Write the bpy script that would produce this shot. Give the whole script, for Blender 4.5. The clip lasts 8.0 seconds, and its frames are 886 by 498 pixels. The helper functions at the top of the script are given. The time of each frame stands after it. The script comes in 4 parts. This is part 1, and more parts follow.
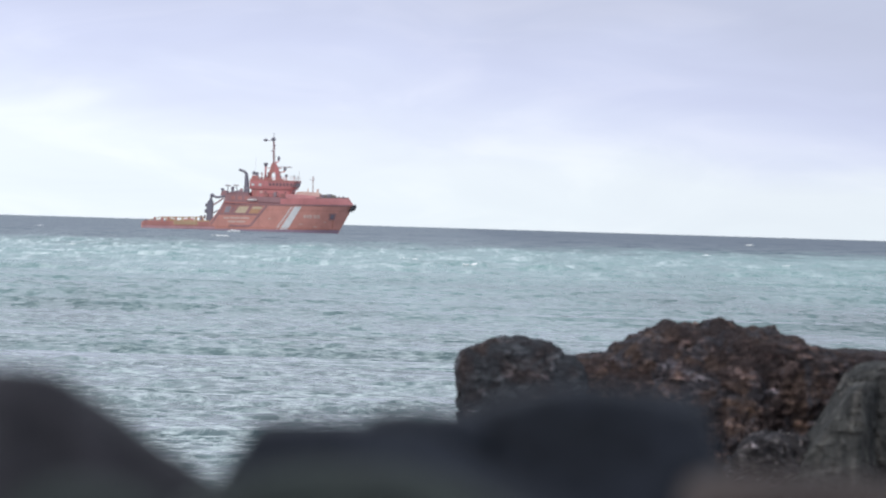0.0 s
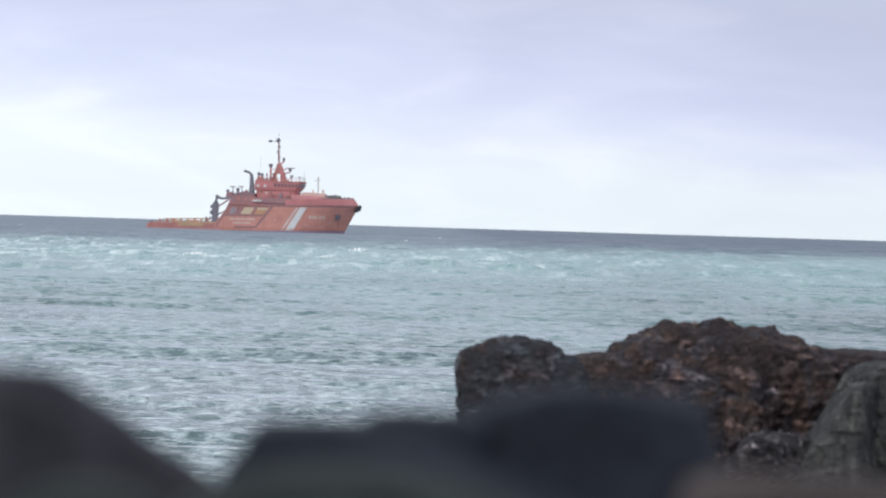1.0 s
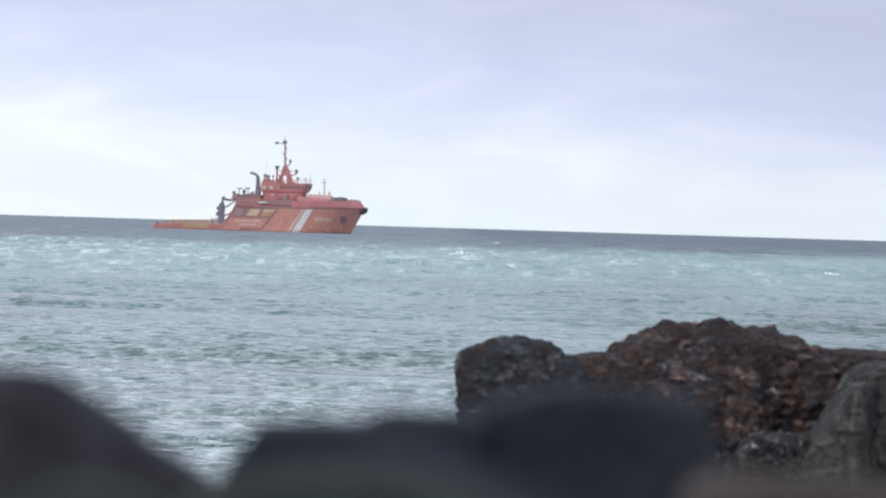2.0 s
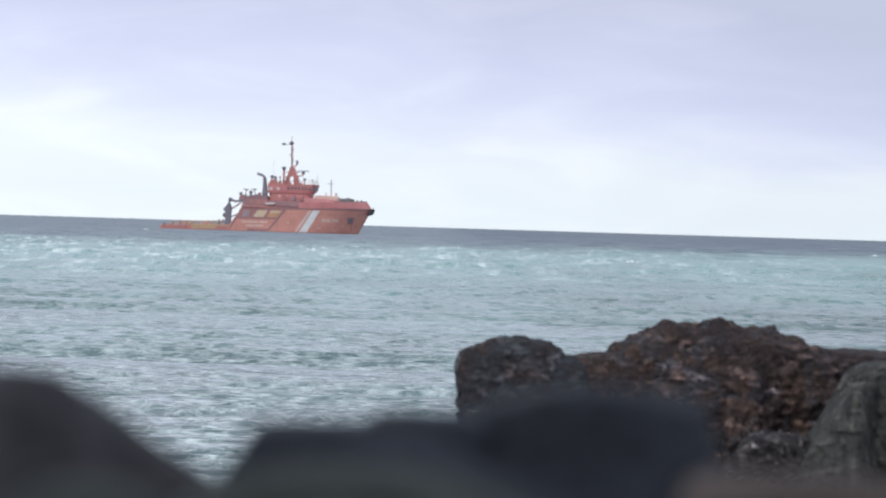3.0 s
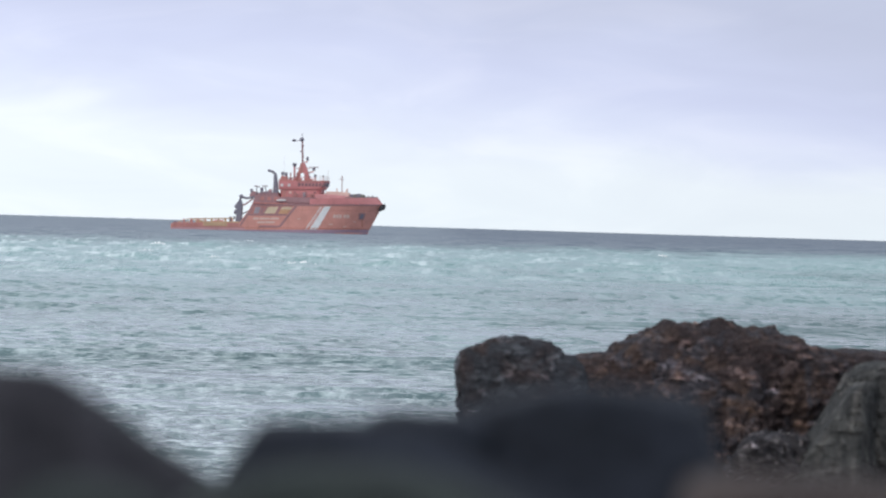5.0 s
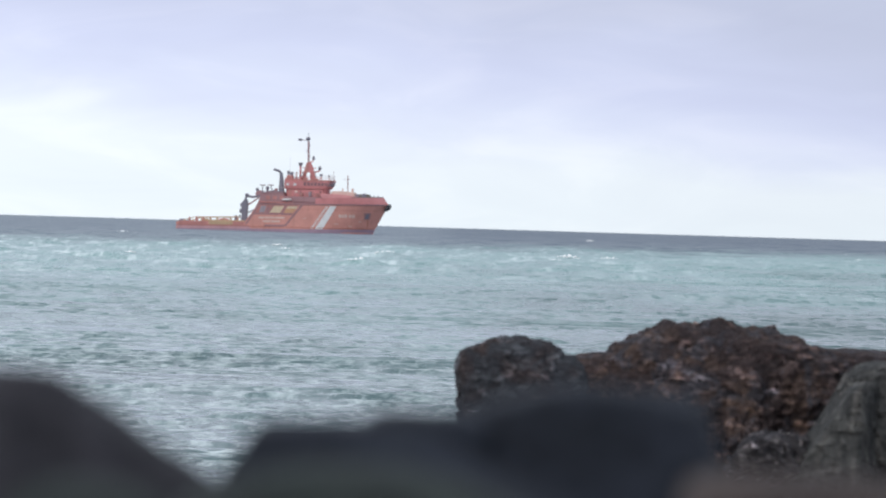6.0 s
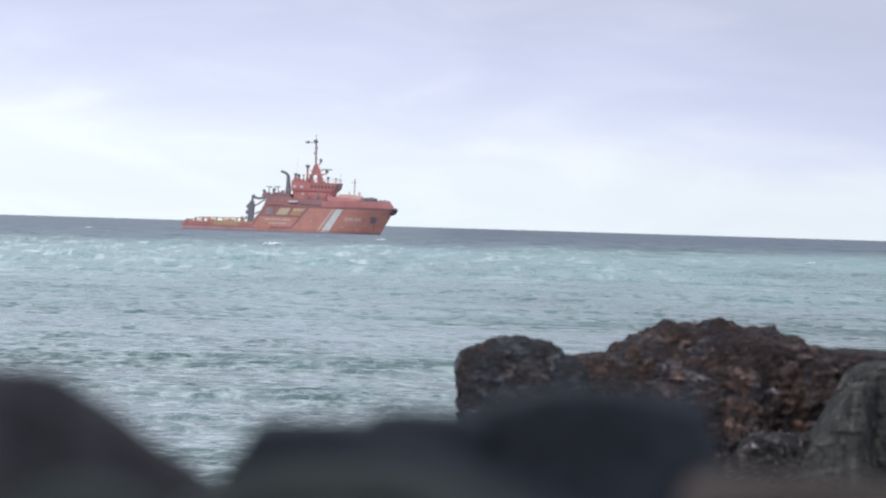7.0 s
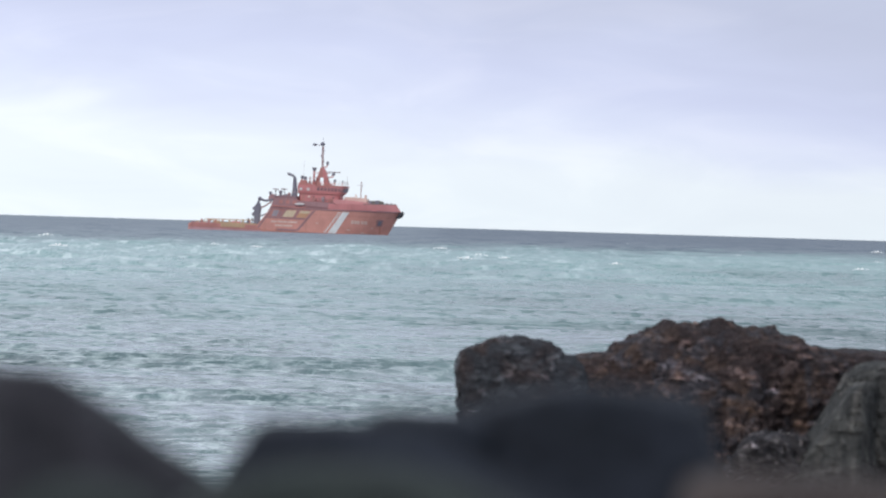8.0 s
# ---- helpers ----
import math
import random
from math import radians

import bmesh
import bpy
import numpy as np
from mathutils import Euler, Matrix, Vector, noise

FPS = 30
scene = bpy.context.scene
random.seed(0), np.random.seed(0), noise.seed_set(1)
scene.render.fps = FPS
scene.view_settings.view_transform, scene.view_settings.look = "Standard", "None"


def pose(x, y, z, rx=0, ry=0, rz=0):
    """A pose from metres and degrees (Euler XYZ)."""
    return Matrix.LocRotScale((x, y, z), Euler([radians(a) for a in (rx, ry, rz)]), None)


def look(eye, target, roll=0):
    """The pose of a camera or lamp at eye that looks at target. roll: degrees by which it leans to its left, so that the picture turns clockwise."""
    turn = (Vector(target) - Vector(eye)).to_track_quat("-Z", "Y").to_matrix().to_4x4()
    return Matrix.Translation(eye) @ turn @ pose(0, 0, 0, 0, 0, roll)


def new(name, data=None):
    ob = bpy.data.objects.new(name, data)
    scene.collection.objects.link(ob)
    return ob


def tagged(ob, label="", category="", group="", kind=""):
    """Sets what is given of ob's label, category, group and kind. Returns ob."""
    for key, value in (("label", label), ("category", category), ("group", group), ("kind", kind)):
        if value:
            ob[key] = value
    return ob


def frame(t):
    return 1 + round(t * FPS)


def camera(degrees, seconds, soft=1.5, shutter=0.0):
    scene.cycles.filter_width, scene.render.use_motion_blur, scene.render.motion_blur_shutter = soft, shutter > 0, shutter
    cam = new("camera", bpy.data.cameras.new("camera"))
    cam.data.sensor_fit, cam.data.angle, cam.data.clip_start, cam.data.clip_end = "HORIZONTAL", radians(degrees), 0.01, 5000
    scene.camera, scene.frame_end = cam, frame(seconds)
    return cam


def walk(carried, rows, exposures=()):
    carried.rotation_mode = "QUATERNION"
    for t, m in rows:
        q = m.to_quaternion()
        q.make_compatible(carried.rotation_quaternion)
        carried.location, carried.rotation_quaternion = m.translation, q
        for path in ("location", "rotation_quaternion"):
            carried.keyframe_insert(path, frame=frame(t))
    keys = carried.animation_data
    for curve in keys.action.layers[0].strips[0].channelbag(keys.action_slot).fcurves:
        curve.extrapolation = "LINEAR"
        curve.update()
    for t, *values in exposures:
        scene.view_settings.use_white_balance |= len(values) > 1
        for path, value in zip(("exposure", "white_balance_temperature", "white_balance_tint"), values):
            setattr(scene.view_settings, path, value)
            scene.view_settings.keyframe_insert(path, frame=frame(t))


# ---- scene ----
cam = camera(10.0, 8.0, soft=1.65)
EYE = Vector((0, 0, 3.2))
STAND = look(EYE, (0, 100, 3.2 - 0.4826), 1.72)
walk(cam, [(0.0, STAND), (8.0, STAND)])
# long lens focused past the rocks: the boulders in front of it are soft
cam.data.dof.use_dof = True
cam.data.dof.focus_distance = 85.0
cam.data.dof.aperture_fstop = 6.4

# ---- light ----
SUN_UP, SUN_TURN = radians(38), radians(205)
world = bpy.data.worlds.new("overcast_sky")
scene.world = world
world.use_nodes = True


def nodes_of(tree):
    tree.nodes.clear()

    def add(kind, **values):
        n = tree.nodes.new(kind)
        for key, value in values.items():
            if key in n.inputs:
                n.inputs[key].default_value = value
        return n
    return add, tree.links.new


def ramp(add, stops, ease="LINEAR"):
    n = add("ShaderNodeValToRGB")
    n.color_ramp.interpolation = ease
    el = n.color_ramp.elements
    while len(el) < len(stops):
        el.new(0.5)
    for e, (at, c) in zip(el, stops):
        e.position = at
        e.color = (*c, 1) if len(c) == 3 else c
    return n


def build_world():
    add, link = nodes_of(world.node_tree)
    sky = add("ShaderNodeTexSky")
    sky.sky_type = "NISHITA"
    sky.sun_disc = False
    sky.sun_elevation, sky.sun_rotation = SUN_UP, SUN_TURN
    dim = add("ShaderNodeVectorMath")
    dim.operation = "SCALE"
    dim.inputs["Scale"].default_value = 0.1
    link(sky.outputs[0], dim.inputs[0])
    co = add("ShaderNodeTexCoord")
    sep = add("ShaderNodeSeparateXYZ")
    link(co.outputs["Generated"], sep.inputs[0])
    # long flat bands of stratus low over the horizon
    squash = add("ShaderNodeMapping")
    squash.inputs["Scale"].default_value = (15, 15, 52)
    squash.inputs["Rotation"].default_value = (0, radians(1.5), 0)
    link(co.outputs["Generated"], squash.inputs[0])
    bands = add("ShaderNodeTexNoise", Scale=1.0, Detail=3.0, Roughness=0.5, Distortion=0.5)
    link(squash.outputs[0], bands.inputs["Vector"])
    puffs = add("ShaderNodeTexNoise", Scale=2.6, Detail=6.0, Roughness=0.55)
    link(co.outputs["Generated"], puffs.inputs["Vector"])
    # height of the cloud base in the view, raggedly shifted
    shift = add("ShaderNodeMath")
    shift.operation = "MULTIPLY_ADD"
    shift.inputs[1].default_value = 0.020
    shift.inputs[2].default_value = -0.010
    link(bands.outputs["Fac"], shift.inputs[0])
    up = add("ShaderNodeMath")
    up.operation = "ADD"
    link(sep.outputs["Z"], up.inputs[0])
    link(shift.outputs[0], up.inputs[1])
    low = ramp(add, [(0.0, (0.93, 1.02, 1.10)), (0.013, (0.93, 1.01, 1.10)), (0.021, (0.79, 0.86, 1.08)),
                     (0.032, (0.69, 0.75, 1.0)), (0.046, (0.60, 0.65, 0.86)), (0.12, (0.66, 0.72, 0.86)),
                     (0.35, (0.80, 0.87, 1.0)), (1.0, (0.62, 0.68, 0.79))])
    lean = add("ShaderNodeMath")
    lean.operation = "MULTIPLY_ADD"
    lean.inputs[1].default_value = 0.065
    lean.use_clamp = True
    link(sep.outputs["X"], lean.inputs[0])
    link(up.outputs[0], lean.inputs[2])
    link(lean.outputs[0], low.inputs[0])
    vary = ramp(add, [(0.3, (0.92, 0.92, 0.93)), (0.7, (1.06, 1.06, 1.05))])
    link(puffs.outputs["Fac"], vary.inputs[0])
    cloud = add("ShaderNodeMix")
    cloud.data_type, cloud.blend_type = "RGBA", "MULTIPLY"
    cloud.inputs["Factor"].default_value = 1.0
    link(low.outputs[0], cloud.inputs["A"])
    link(vary.outputs[0], cloud.inputs["B"])
    fine = add("ShaderNodeMapping")
    fine.inputs["Scale"].default_value = (26, 26, 95)
    fine.inputs["Rotation"].default_value = (0, radians(-3), 0)
    link(co.outputs["Generated"], fine.inputs[0])
    wisps = add("ShaderNodeTexNoise", Scale=1.0, Detail=5.0, Roughness=0.55, Distortion=0.8)
    link(fine.outputs[0], wisps.inputs["Vector"])
    veil = ramp(add, [(0.3, (0.975, 0.975, 0.98)), (0.5, (1.0, 1.0, 1.0)), (0.72, (1.07, 1.055, 1.03))])
    link(wisps.outputs["Fac"], veil.inputs[0])
    veiled = add("ShaderNodeMix")
    veiled.data_type, veiled.blend_type = "RGBA", "MULTIPLY"
    veiled.inputs["Factor"].default_value = 1.0
    link(cloud.outputs["Result"], veiled.inputs["A"])
    link(veil.outputs[0], veiled.inputs["B"])
    # the cloud is thinner, and so brighter, towards -x
    side = add("ShaderNodeMapRange")
    side.inputs["From Min"].default_value, side.inputs["From Max"].default_value = -0.09, 0.09
    side.inputs["To Min"].default_value, side.inputs["To Max"].default_value = 1.01, 0.90
    link(sep.outputs["X"], side.inputs["Value"])
    thin = add("ShaderNodeVectorMath")
    thin.operation = "SCALE"
    link(veiled.outputs["Result"], thin.inputs[0])
    link(side.outputs[0], thin.inputs["Scale"])
    mix = add("ShaderNodeMix")
    mix.data_type = "RGBA"
    mix.inputs["Factor"].default_value = 0.95
    link(dim.outputs[0], mix.inputs["A"])
    link(thin.outputs[0], mix.inputs["B"])
    bg = add("ShaderNodeBackground", Strength=1.0)
    out = add("ShaderNodeOutputWorld")
    link(mix.outputs["Result"], bg.inputs[0])
    link(bg.outputs[0], out.inputs[0])


build_world()
sun = new("sun", bpy.data.lights.new("sun", "SUN"))
sun.data.energy, sun.data.angle, sun.data.color = 1.15, radians(18), (1.0, 0.96, 0.9)
sun.matrix_world = look((0, 0, 0), (-math.cos(SUN_UP) * math.sin(SUN_TURN), -math.cos(SUN_UP) * math.cos(SUN_TURN), -math.sin(SUN_UP)))
sun.location = (-20, -60, 80)
scene.view_settings.exposure = 0.0


# ---- materials ----
def material(name):
    m = bpy.data.materials.new(name)
    m.use_nodes = True
    add, link = nodes_of(m.node_tree)
    out = add("ShaderNodeOutputMaterial")
    shader = add("ShaderNodeBsdfPrincipled")
    link(shader.outputs[0], out.inputs[0])
    return m, add, link, shader


def painted(name, color, rough=0.45, dirt=0.25, rust=(0.16, 0.07, 0.04), metal=0.0):
    """Marine paint with faded patches, run marks and fine orange-peel relief."""
    m, add, link, shader = material(name)
    co = add("ShaderNodeTexCoord")
    fade = add("ShaderNodeTexNoise", Scale=0.35, Detail=5.0, Roughness=0.6)
    link(co.outputs["Object"], fade.inputs["Vector"])
    runs = add("ShaderNodeMapping")
    runs.inputs["Scale"].default_value = (1.6, 1.6, 0.12)
    link(co.outputs["Object"], runs.inputs[0])
    streak = add("ShaderNodeTexNoise", Scale=1.3, Detail=4.0, Roughness=0.65)
    link(runs.outputs[0], streak.inputs["Vector"])
    tone = ramp(add, [(0.3, tuple(c * 0.9 for c in color)), (0.7, tuple(min(1, c * 1.08 + 0.005) for c in color))])
    link(fade.outputs["Fac"], tone.inputs[0])
    mask = ramp(add, [(0.52, (0, 0, 0)), (0.75, (dirt, dirt, dirt))])
    link(streak.outputs["Fac"], mask.inputs[0])
    mix = add("ShaderNodeMix")
    mix.data_type = "RGBA"
    link(mask.outputs[0], mix.inputs["Factor"])
    link(tone.outputs[0], mix.inputs["A"])
    mix.inputs["B"].default_value = (*rust, 1)
    link(mix.outputs["Result"], shader.inputs["Base Color"])
    shader.inputs["Roughness"].default_value = rough
    shader.inputs["Metallic"].default_value = metal
    fine = add("ShaderNodeTexNoise", Scale=6.0, Detail=3.0)
    link(co.outputs["Object"], fine.inputs["Vector"])
    bump = add("ShaderNodeBump", Strength=0.15, Distance=0.02)
    link(fine.outputs["Fac"], bump.inputs["Height"])
    link(bump.outputs[0], shader.inputs["Normal"])
    return m


def stone(name, dark, mid, light, scale=3.0, rough=0.85, relief=0.03, patch=0.5, other=None, streaks=False, edges=0.5, cover_from=0.49):
    """Basalt with rusty weathering, pits and a crystalline grain, its creases and ridges shaded in colour."""
    m, add, link, shader = material(name)
    co = add("ShaderNodeTexCoord")
    big = add("ShaderNodeTexNoise", Scale=scale, Detail=6.0, Roughness=0.62, Distortion=0.6)
    fine = add("ShaderNodeTexNoise", Scale=scale * 9, Detail=6.0, Roughness=0.7)
    pits = add("ShaderNodeTexVoronoi", Scale=scale * 6)
    for n in (big, fine, pits):
        link(co.outputs["Object"], n.inputs["Vector"])
    tone = ramp(add, [(patch - 0.22, dark), (patch, mid), (patch + 0.2, light)])
    link(big.outputs["Fac"], tone.inputs[0])
    if other:
        spread = add("ShaderNodeTexNoise", Scale=scale * 1.3, Detail=5.0, Roughness=0.6, Distortion=1.0)
        place = add("ShaderNodeMapping")
        place.inputs["Location"].default_value = (5.3, 1.7, 9.1)
        link(co.outputs["Object"], place.inputs[0])
        link(place.outputs[0], spread.inputs["Vector"])
        cover = ramp(add, [(cover_from, (0, 0, 0)), (cover_from + 0.11, (0.85, 0.85, 0.85))])
        link(spread.outputs["Fac"], cover.inputs[0])
        two = add("ShaderNodeMix")
        two.data_type = "RGBA"
        link(cover.outputs[0], two.inputs["Factor"])
        link(tone.outputs[0], two.inputs["A"])
        two.inputs["B"].default_value = (*other, 1)
        tone_out = two.outputs["Result"]
    else:
        tone_out = tone.outputs[0]
    if streaks:
        pulled = add("ShaderNodeMapping")
        pulled.inputs["Scale"].default_value = (5, 5, 0.9)
        link(co.outputs["Object"], pulled.inputs[0])
        link(pulled.outputs[0], big.inputs["Vector"])
    grain = ramp(add, [(0.3, (0.45, 0.45, 0.45)), (0.7, (1.45, 1.4, 1.35))])
    link(fine.outputs["Fac"], grain.inputs[0])
    mix = add("ShaderNodeMix")
    mix.data_type, mix.blend_type = "RGBA", "MULTIPLY"
    mix.inputs["Factor"].default_value = 0.8
    link(tone_out, mix.inputs["A"])
    link(grain.outputs[0], mix.inputs["B"])
    # raised folds; crease shade and ridge highlights are painted into the colour
    folds = add("ShaderNodeTexNoise", Scale=scale * 1.5, Detail=5.0, Roughness=0.5, Distortion=0.9)
    folds.noise_type = "RIDGED_MULTIFRACTAL"
    folds.normalize = True
    # the beds of the rock lie flat, tipped a little
    beds = add("ShaderNodeMapping")
    beds.inputs["Scale"].default_value = (0.8, 0.8, 1.7)
    beds.inputs["Rotation"].default_value = (0.1, radians(18), 0)
    link(co.outputs["Object"], beds.inputs[0])
    link(beds.outputs[0], folds.inputs["Vector"])
    fold_shade = ramp(add, [(0.05, (0.5, 0.5, 0.52)), (0.22, (1.0, 1.0, 1.0)), (0.5, (1.9, 1.82, 1.86))])
    link(folds.outputs["Fac"], fold_shade.inputs[0])
    flakes = add("ShaderNodeTexNoise", Scale=scale * 4.2, Detail=4.0, Roughness=0.5, Distortion=0.7)
    flakes.noise_type = "RIDGED_MULTIFRACTAL"
    flakes.normalize = True
    link(beds.outputs[0], flakes.inputs["Vector"])
    # same for the flakes: shaded gaps and lit edges multiplied into the colour
    flake_shade = ramp(add, [(0.05, (0.42, 0.41, 0.43)), (0.24, (1.0, 1.0, 1.0)), (0.54, (2.2, 2.08, 2.08))])
    link(flakes.outputs["Fac"], flake_shade.inputs[0])
    flake_mix = add("ShaderNodeMix")
    flake_mix.data_type, flake_mix.blend_type = "RGBA", "MULTIPLY"
    flake_mix.inputs["Factor"].default_value = max(edges - 0.5, 0) * 1.7
    link(mix.outputs["Result"], flake_mix.inputs["A"])
    link(flake_shade.outputs[0], flake_mix.inputs["B"])
    fold_mix = add("ShaderNodeMix")
    fold_mix.data_type, fold_mix.blend_type = "RGBA", "MULTIPLY"
    fold_mix.inputs["Factor"].default_value = edges
    link(flake_mix.outputs["Result"], fold_mix.inputs["A"])
    link(fold_shade.outputs[0], fold_mix.inputs["B"])
    shader.inputs["Roughness"].default_value = rough
    shader.inputs["Specular IOR Level"].default_value = 0.25
    link(fold_mix.outputs["Result"], shader.inputs["Base Color"])
    b0 = add("ShaderNodeBump", Strength=0.9, Distance=relief * 3)
    link(folds.outputs["Fac"], b0.inputs["Height"])
    b1 = add("ShaderNodeBump", Strength=0.9, Distance=relief)
    link(fine.outputs["Fac"], b1.inputs["Height"])
    b3 = add("ShaderNodeBump", Strength=0.9, Distance=relief * 1.4)
    link(flakes.outputs["Fac"], b3.inputs["Height"])
    link(b0.outputs[0], b3.inputs["Normal"])
    link(b3.outputs[0], b1.inputs["Normal"])
    b2 = add("ShaderNodeBump", Strength=0.6, Distance=relief)
    link(pits.outputs["Distance"], b2.inputs["Height"])
    link(b1.outputs[0], b2.inputs["Normal"])
    link(b2.outputs[0], shader.inputs["Normal"])
    return m


def sea_material():
    """Sea water: turbid near the shore, turquoise over the sand bank, dark over deep ground."""
    m, add, link, shader = material("sea_water")
    co = add("ShaderNodeTexCoord")
    sep = add("ShaderNodeSeparateXYZ")
    link(co.outputs["Object"], sep.inputs[0])
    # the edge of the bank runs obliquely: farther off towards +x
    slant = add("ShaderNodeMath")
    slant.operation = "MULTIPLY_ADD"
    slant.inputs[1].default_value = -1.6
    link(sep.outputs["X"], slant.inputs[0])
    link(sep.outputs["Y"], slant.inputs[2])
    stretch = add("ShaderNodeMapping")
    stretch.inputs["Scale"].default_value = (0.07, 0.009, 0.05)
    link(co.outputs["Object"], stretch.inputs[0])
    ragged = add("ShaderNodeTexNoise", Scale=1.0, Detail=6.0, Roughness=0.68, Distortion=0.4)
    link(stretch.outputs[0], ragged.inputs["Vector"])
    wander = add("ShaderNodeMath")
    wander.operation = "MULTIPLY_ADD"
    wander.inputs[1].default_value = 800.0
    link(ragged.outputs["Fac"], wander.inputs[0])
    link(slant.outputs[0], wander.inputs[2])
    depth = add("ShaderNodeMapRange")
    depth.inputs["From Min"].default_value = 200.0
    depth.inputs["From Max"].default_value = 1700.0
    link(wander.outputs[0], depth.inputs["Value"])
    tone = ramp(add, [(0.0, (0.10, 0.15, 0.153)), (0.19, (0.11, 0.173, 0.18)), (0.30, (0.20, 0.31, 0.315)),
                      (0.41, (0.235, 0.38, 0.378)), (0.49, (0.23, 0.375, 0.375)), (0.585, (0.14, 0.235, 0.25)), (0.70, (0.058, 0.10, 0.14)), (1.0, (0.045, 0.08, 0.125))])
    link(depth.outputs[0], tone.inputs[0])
    # streaks of foam and suspended sand: fine near the shore, drawn out over the bank
    froth = add("ShaderNodeTexNoise", Scale=2.2, Detail=6.0, Roughness=0.65, Distortion=0.4)
    combed = add("ShaderNodeMapping")
    combed.inputs["Scale"].default_value = (1.0, 0.5, 1.0)
    link(co.outputs["Object"], combed.inputs[0])
    link(combed.outputs[0], froth.inputs["Vector"])
    drawn = add("ShaderNodeMapping")
    drawn.inputs["Scale"].default_value = (0.5, 0.04, 0.3)
    link(co.outputs["Object"], drawn.inputs[0])
    lines = add("ShaderNodeTexNoise", Scale=1.0, Detail=6.0, Roughness=0.7, Distortion=0.3)
    link(drawn.outputs[0], lines.inputs["Vector"])
    near_foam = ramp(add, [(0.44, (0, 0, 0)), (0.66, (0.9, 0.9, 0.9))])
    link(froth.outputs["Fac"], near_foam.inputs[0])
    bank_foam = ramp(add, [(0.48, (0, 0, 0)), (0.66, (0.9, 0.9, 0.9))])
    link(lines.outputs["Fac"], bank_foam.inputs[0])
    where_near = ramp(add, [(0.045, (0.85, 0.85, 0.85)), (0.075, (0.56, 0.56, 0.56)), (0.13, (0.3, 0.3, 0.3)), (0.3, (0.34, 0.34, 0.34))])
    where_bank = ramp(add, [(0.12, (0.1, 0.1, 0.1)), (0.31, (0.35, 0.35, 0.35)), (0.42, (1, 1, 1)), (0.52, (0.9, 0.9, 0.9)), (0.68, (0.08, 0.08, 0.08))])
    flat = add("ShaderNodeMapRange")
    flat.inputs["From Max"].default_value = 1500.0
    link(sep.outputs["Y"], flat.inputs["Value"])
    link(flat.outputs[0], where_near.inputs[0])
    link(depth.outputs[0], where_bank.inputs[0])
    amounts = []
    # extra near foam towards -x paints in that side's brighter sky light
    along = add("ShaderNodeMapRange")
    along.inputs["From Min"].default_value, along.inputs["From Max"].default_value = -4.0, 12.0
    along.inputs["To Min"].default_value, along.inputs["To Max"].default_value = 1.2, 0.3
    link(sep.outputs["X"], along.inputs["Value"])
    thinned = add("ShaderNodeVectorMath")
    thinned.operation = "SCALE"
    link(where_near.outputs[0], thinned.inputs[0])
    link(along.outputs[0], thinned.inputs["Scale"])
    # bank foam graded over x as well, pale where the light is stronger
    bank_light = add("ShaderNodeMapRange")
    bank_light.inputs["From Min"].default_value, bank_light.inputs["From Max"].default_value = -45.0, 45.0
    bank_light.inputs["To Min"].default_value, bank_light.inputs["To Max"].default_value = 1.5, 0.35
    link(sep.outputs["X"], bank_light.inputs["Value"])
    broken = add("ShaderNodeVectorMath")
    broken.operation = "SCALE"
    link(where_bank.outputs[0], broken.inputs[0])
    link(bank_light.outputs[0], broken.inputs["Scale"])
    for foam, where in ((near_foam, thinned), (bank_foam, broken)):
        m1 = add("ShaderNodeMath")
        m1.operation = "MULTIPLY"
        link(foam.outputs[0], m1.inputs[0])
        link(where.outputs[0], m1.inputs[1])
        amounts.append(m1)
    most = add("ShaderNodeMath")
    most.operation = "MAXIMUM"
    link(amounts[0].outputs[0], most.inputs[0])
    link(amounts[1].outputs[0], most.inputs[1])
    mix = add("ShaderNodeMix")
    mix.data_type = "RGBA"
    link(most.outputs[0], mix.inputs["Factor"])
    link(tone.outputs[0], mix.inputs["A"])
    mix.inputs["B"].default_value = (0.75, 0.86, 0.86, 1)
    link(mix.outputs["Result"], shader.inputs["Base Color"])
    # farther out the waves are steeper and finer than the mesh
    windy = ramp(add, [(0.05, (0.12, 0.12, 0.12)), (0.2, (0.28, 0.28, 0.28)), (0.45, (0.36, 0.36, 0.36)), (1.0, (0.38, 0.38, 0.38))])
    link(flat.outputs[0], windy.inputs[0])
    gusts = add("ShaderNodeMath")
    gusts.operation = "MULTIPLY_ADD"
    gusts.inputs[1].default_value = 0.22
    link(lines.outputs["Fac"], gusts.inputs[0])
    link(windy.outputs[0], gusts.inputs[2])
    calm = add("ShaderNodeMath")
    calm.operation = "SUBTRACT"
    calm.inputs[1].default_value = 0.11
    link(gusts.outputs[0], calm.inputs[0])
    link(calm.outputs[0], shader.inputs["Roughness"])
    shader.inputs["IOR"].default_value = 1.333
    # ripples too small for the mesh tilt the surface
    geo = add("ShaderNodeNewGeometry")
    tilt = None
    for scale, amount in (((4.0, 5.0, 5.0), 0.4), ((1.7, 0.6, 1.0), 0.42), ((0.6, 0.16, 1.0), 0.36)):
        place = add("ShaderNodeMapping")
        place.inputs["Scale"].default_value = scale
        link(co.outputs["Object"], place.inputs[0])
        n = add("ShaderNodeTexNoise", Scale=1.0, Detail=3.0, Roughness=0.6)
        link(place.outputs[0], n.inputs["Vector"])
        c = add("ShaderNodeVectorMath")
        c.operation = "SUBTRACT"
        c.inputs[1].default_value = (0.5, 0.5, 0.5)
        link(n.outputs["Color"], c.inputs[0])
        k = add("ShaderNodeVectorMath")
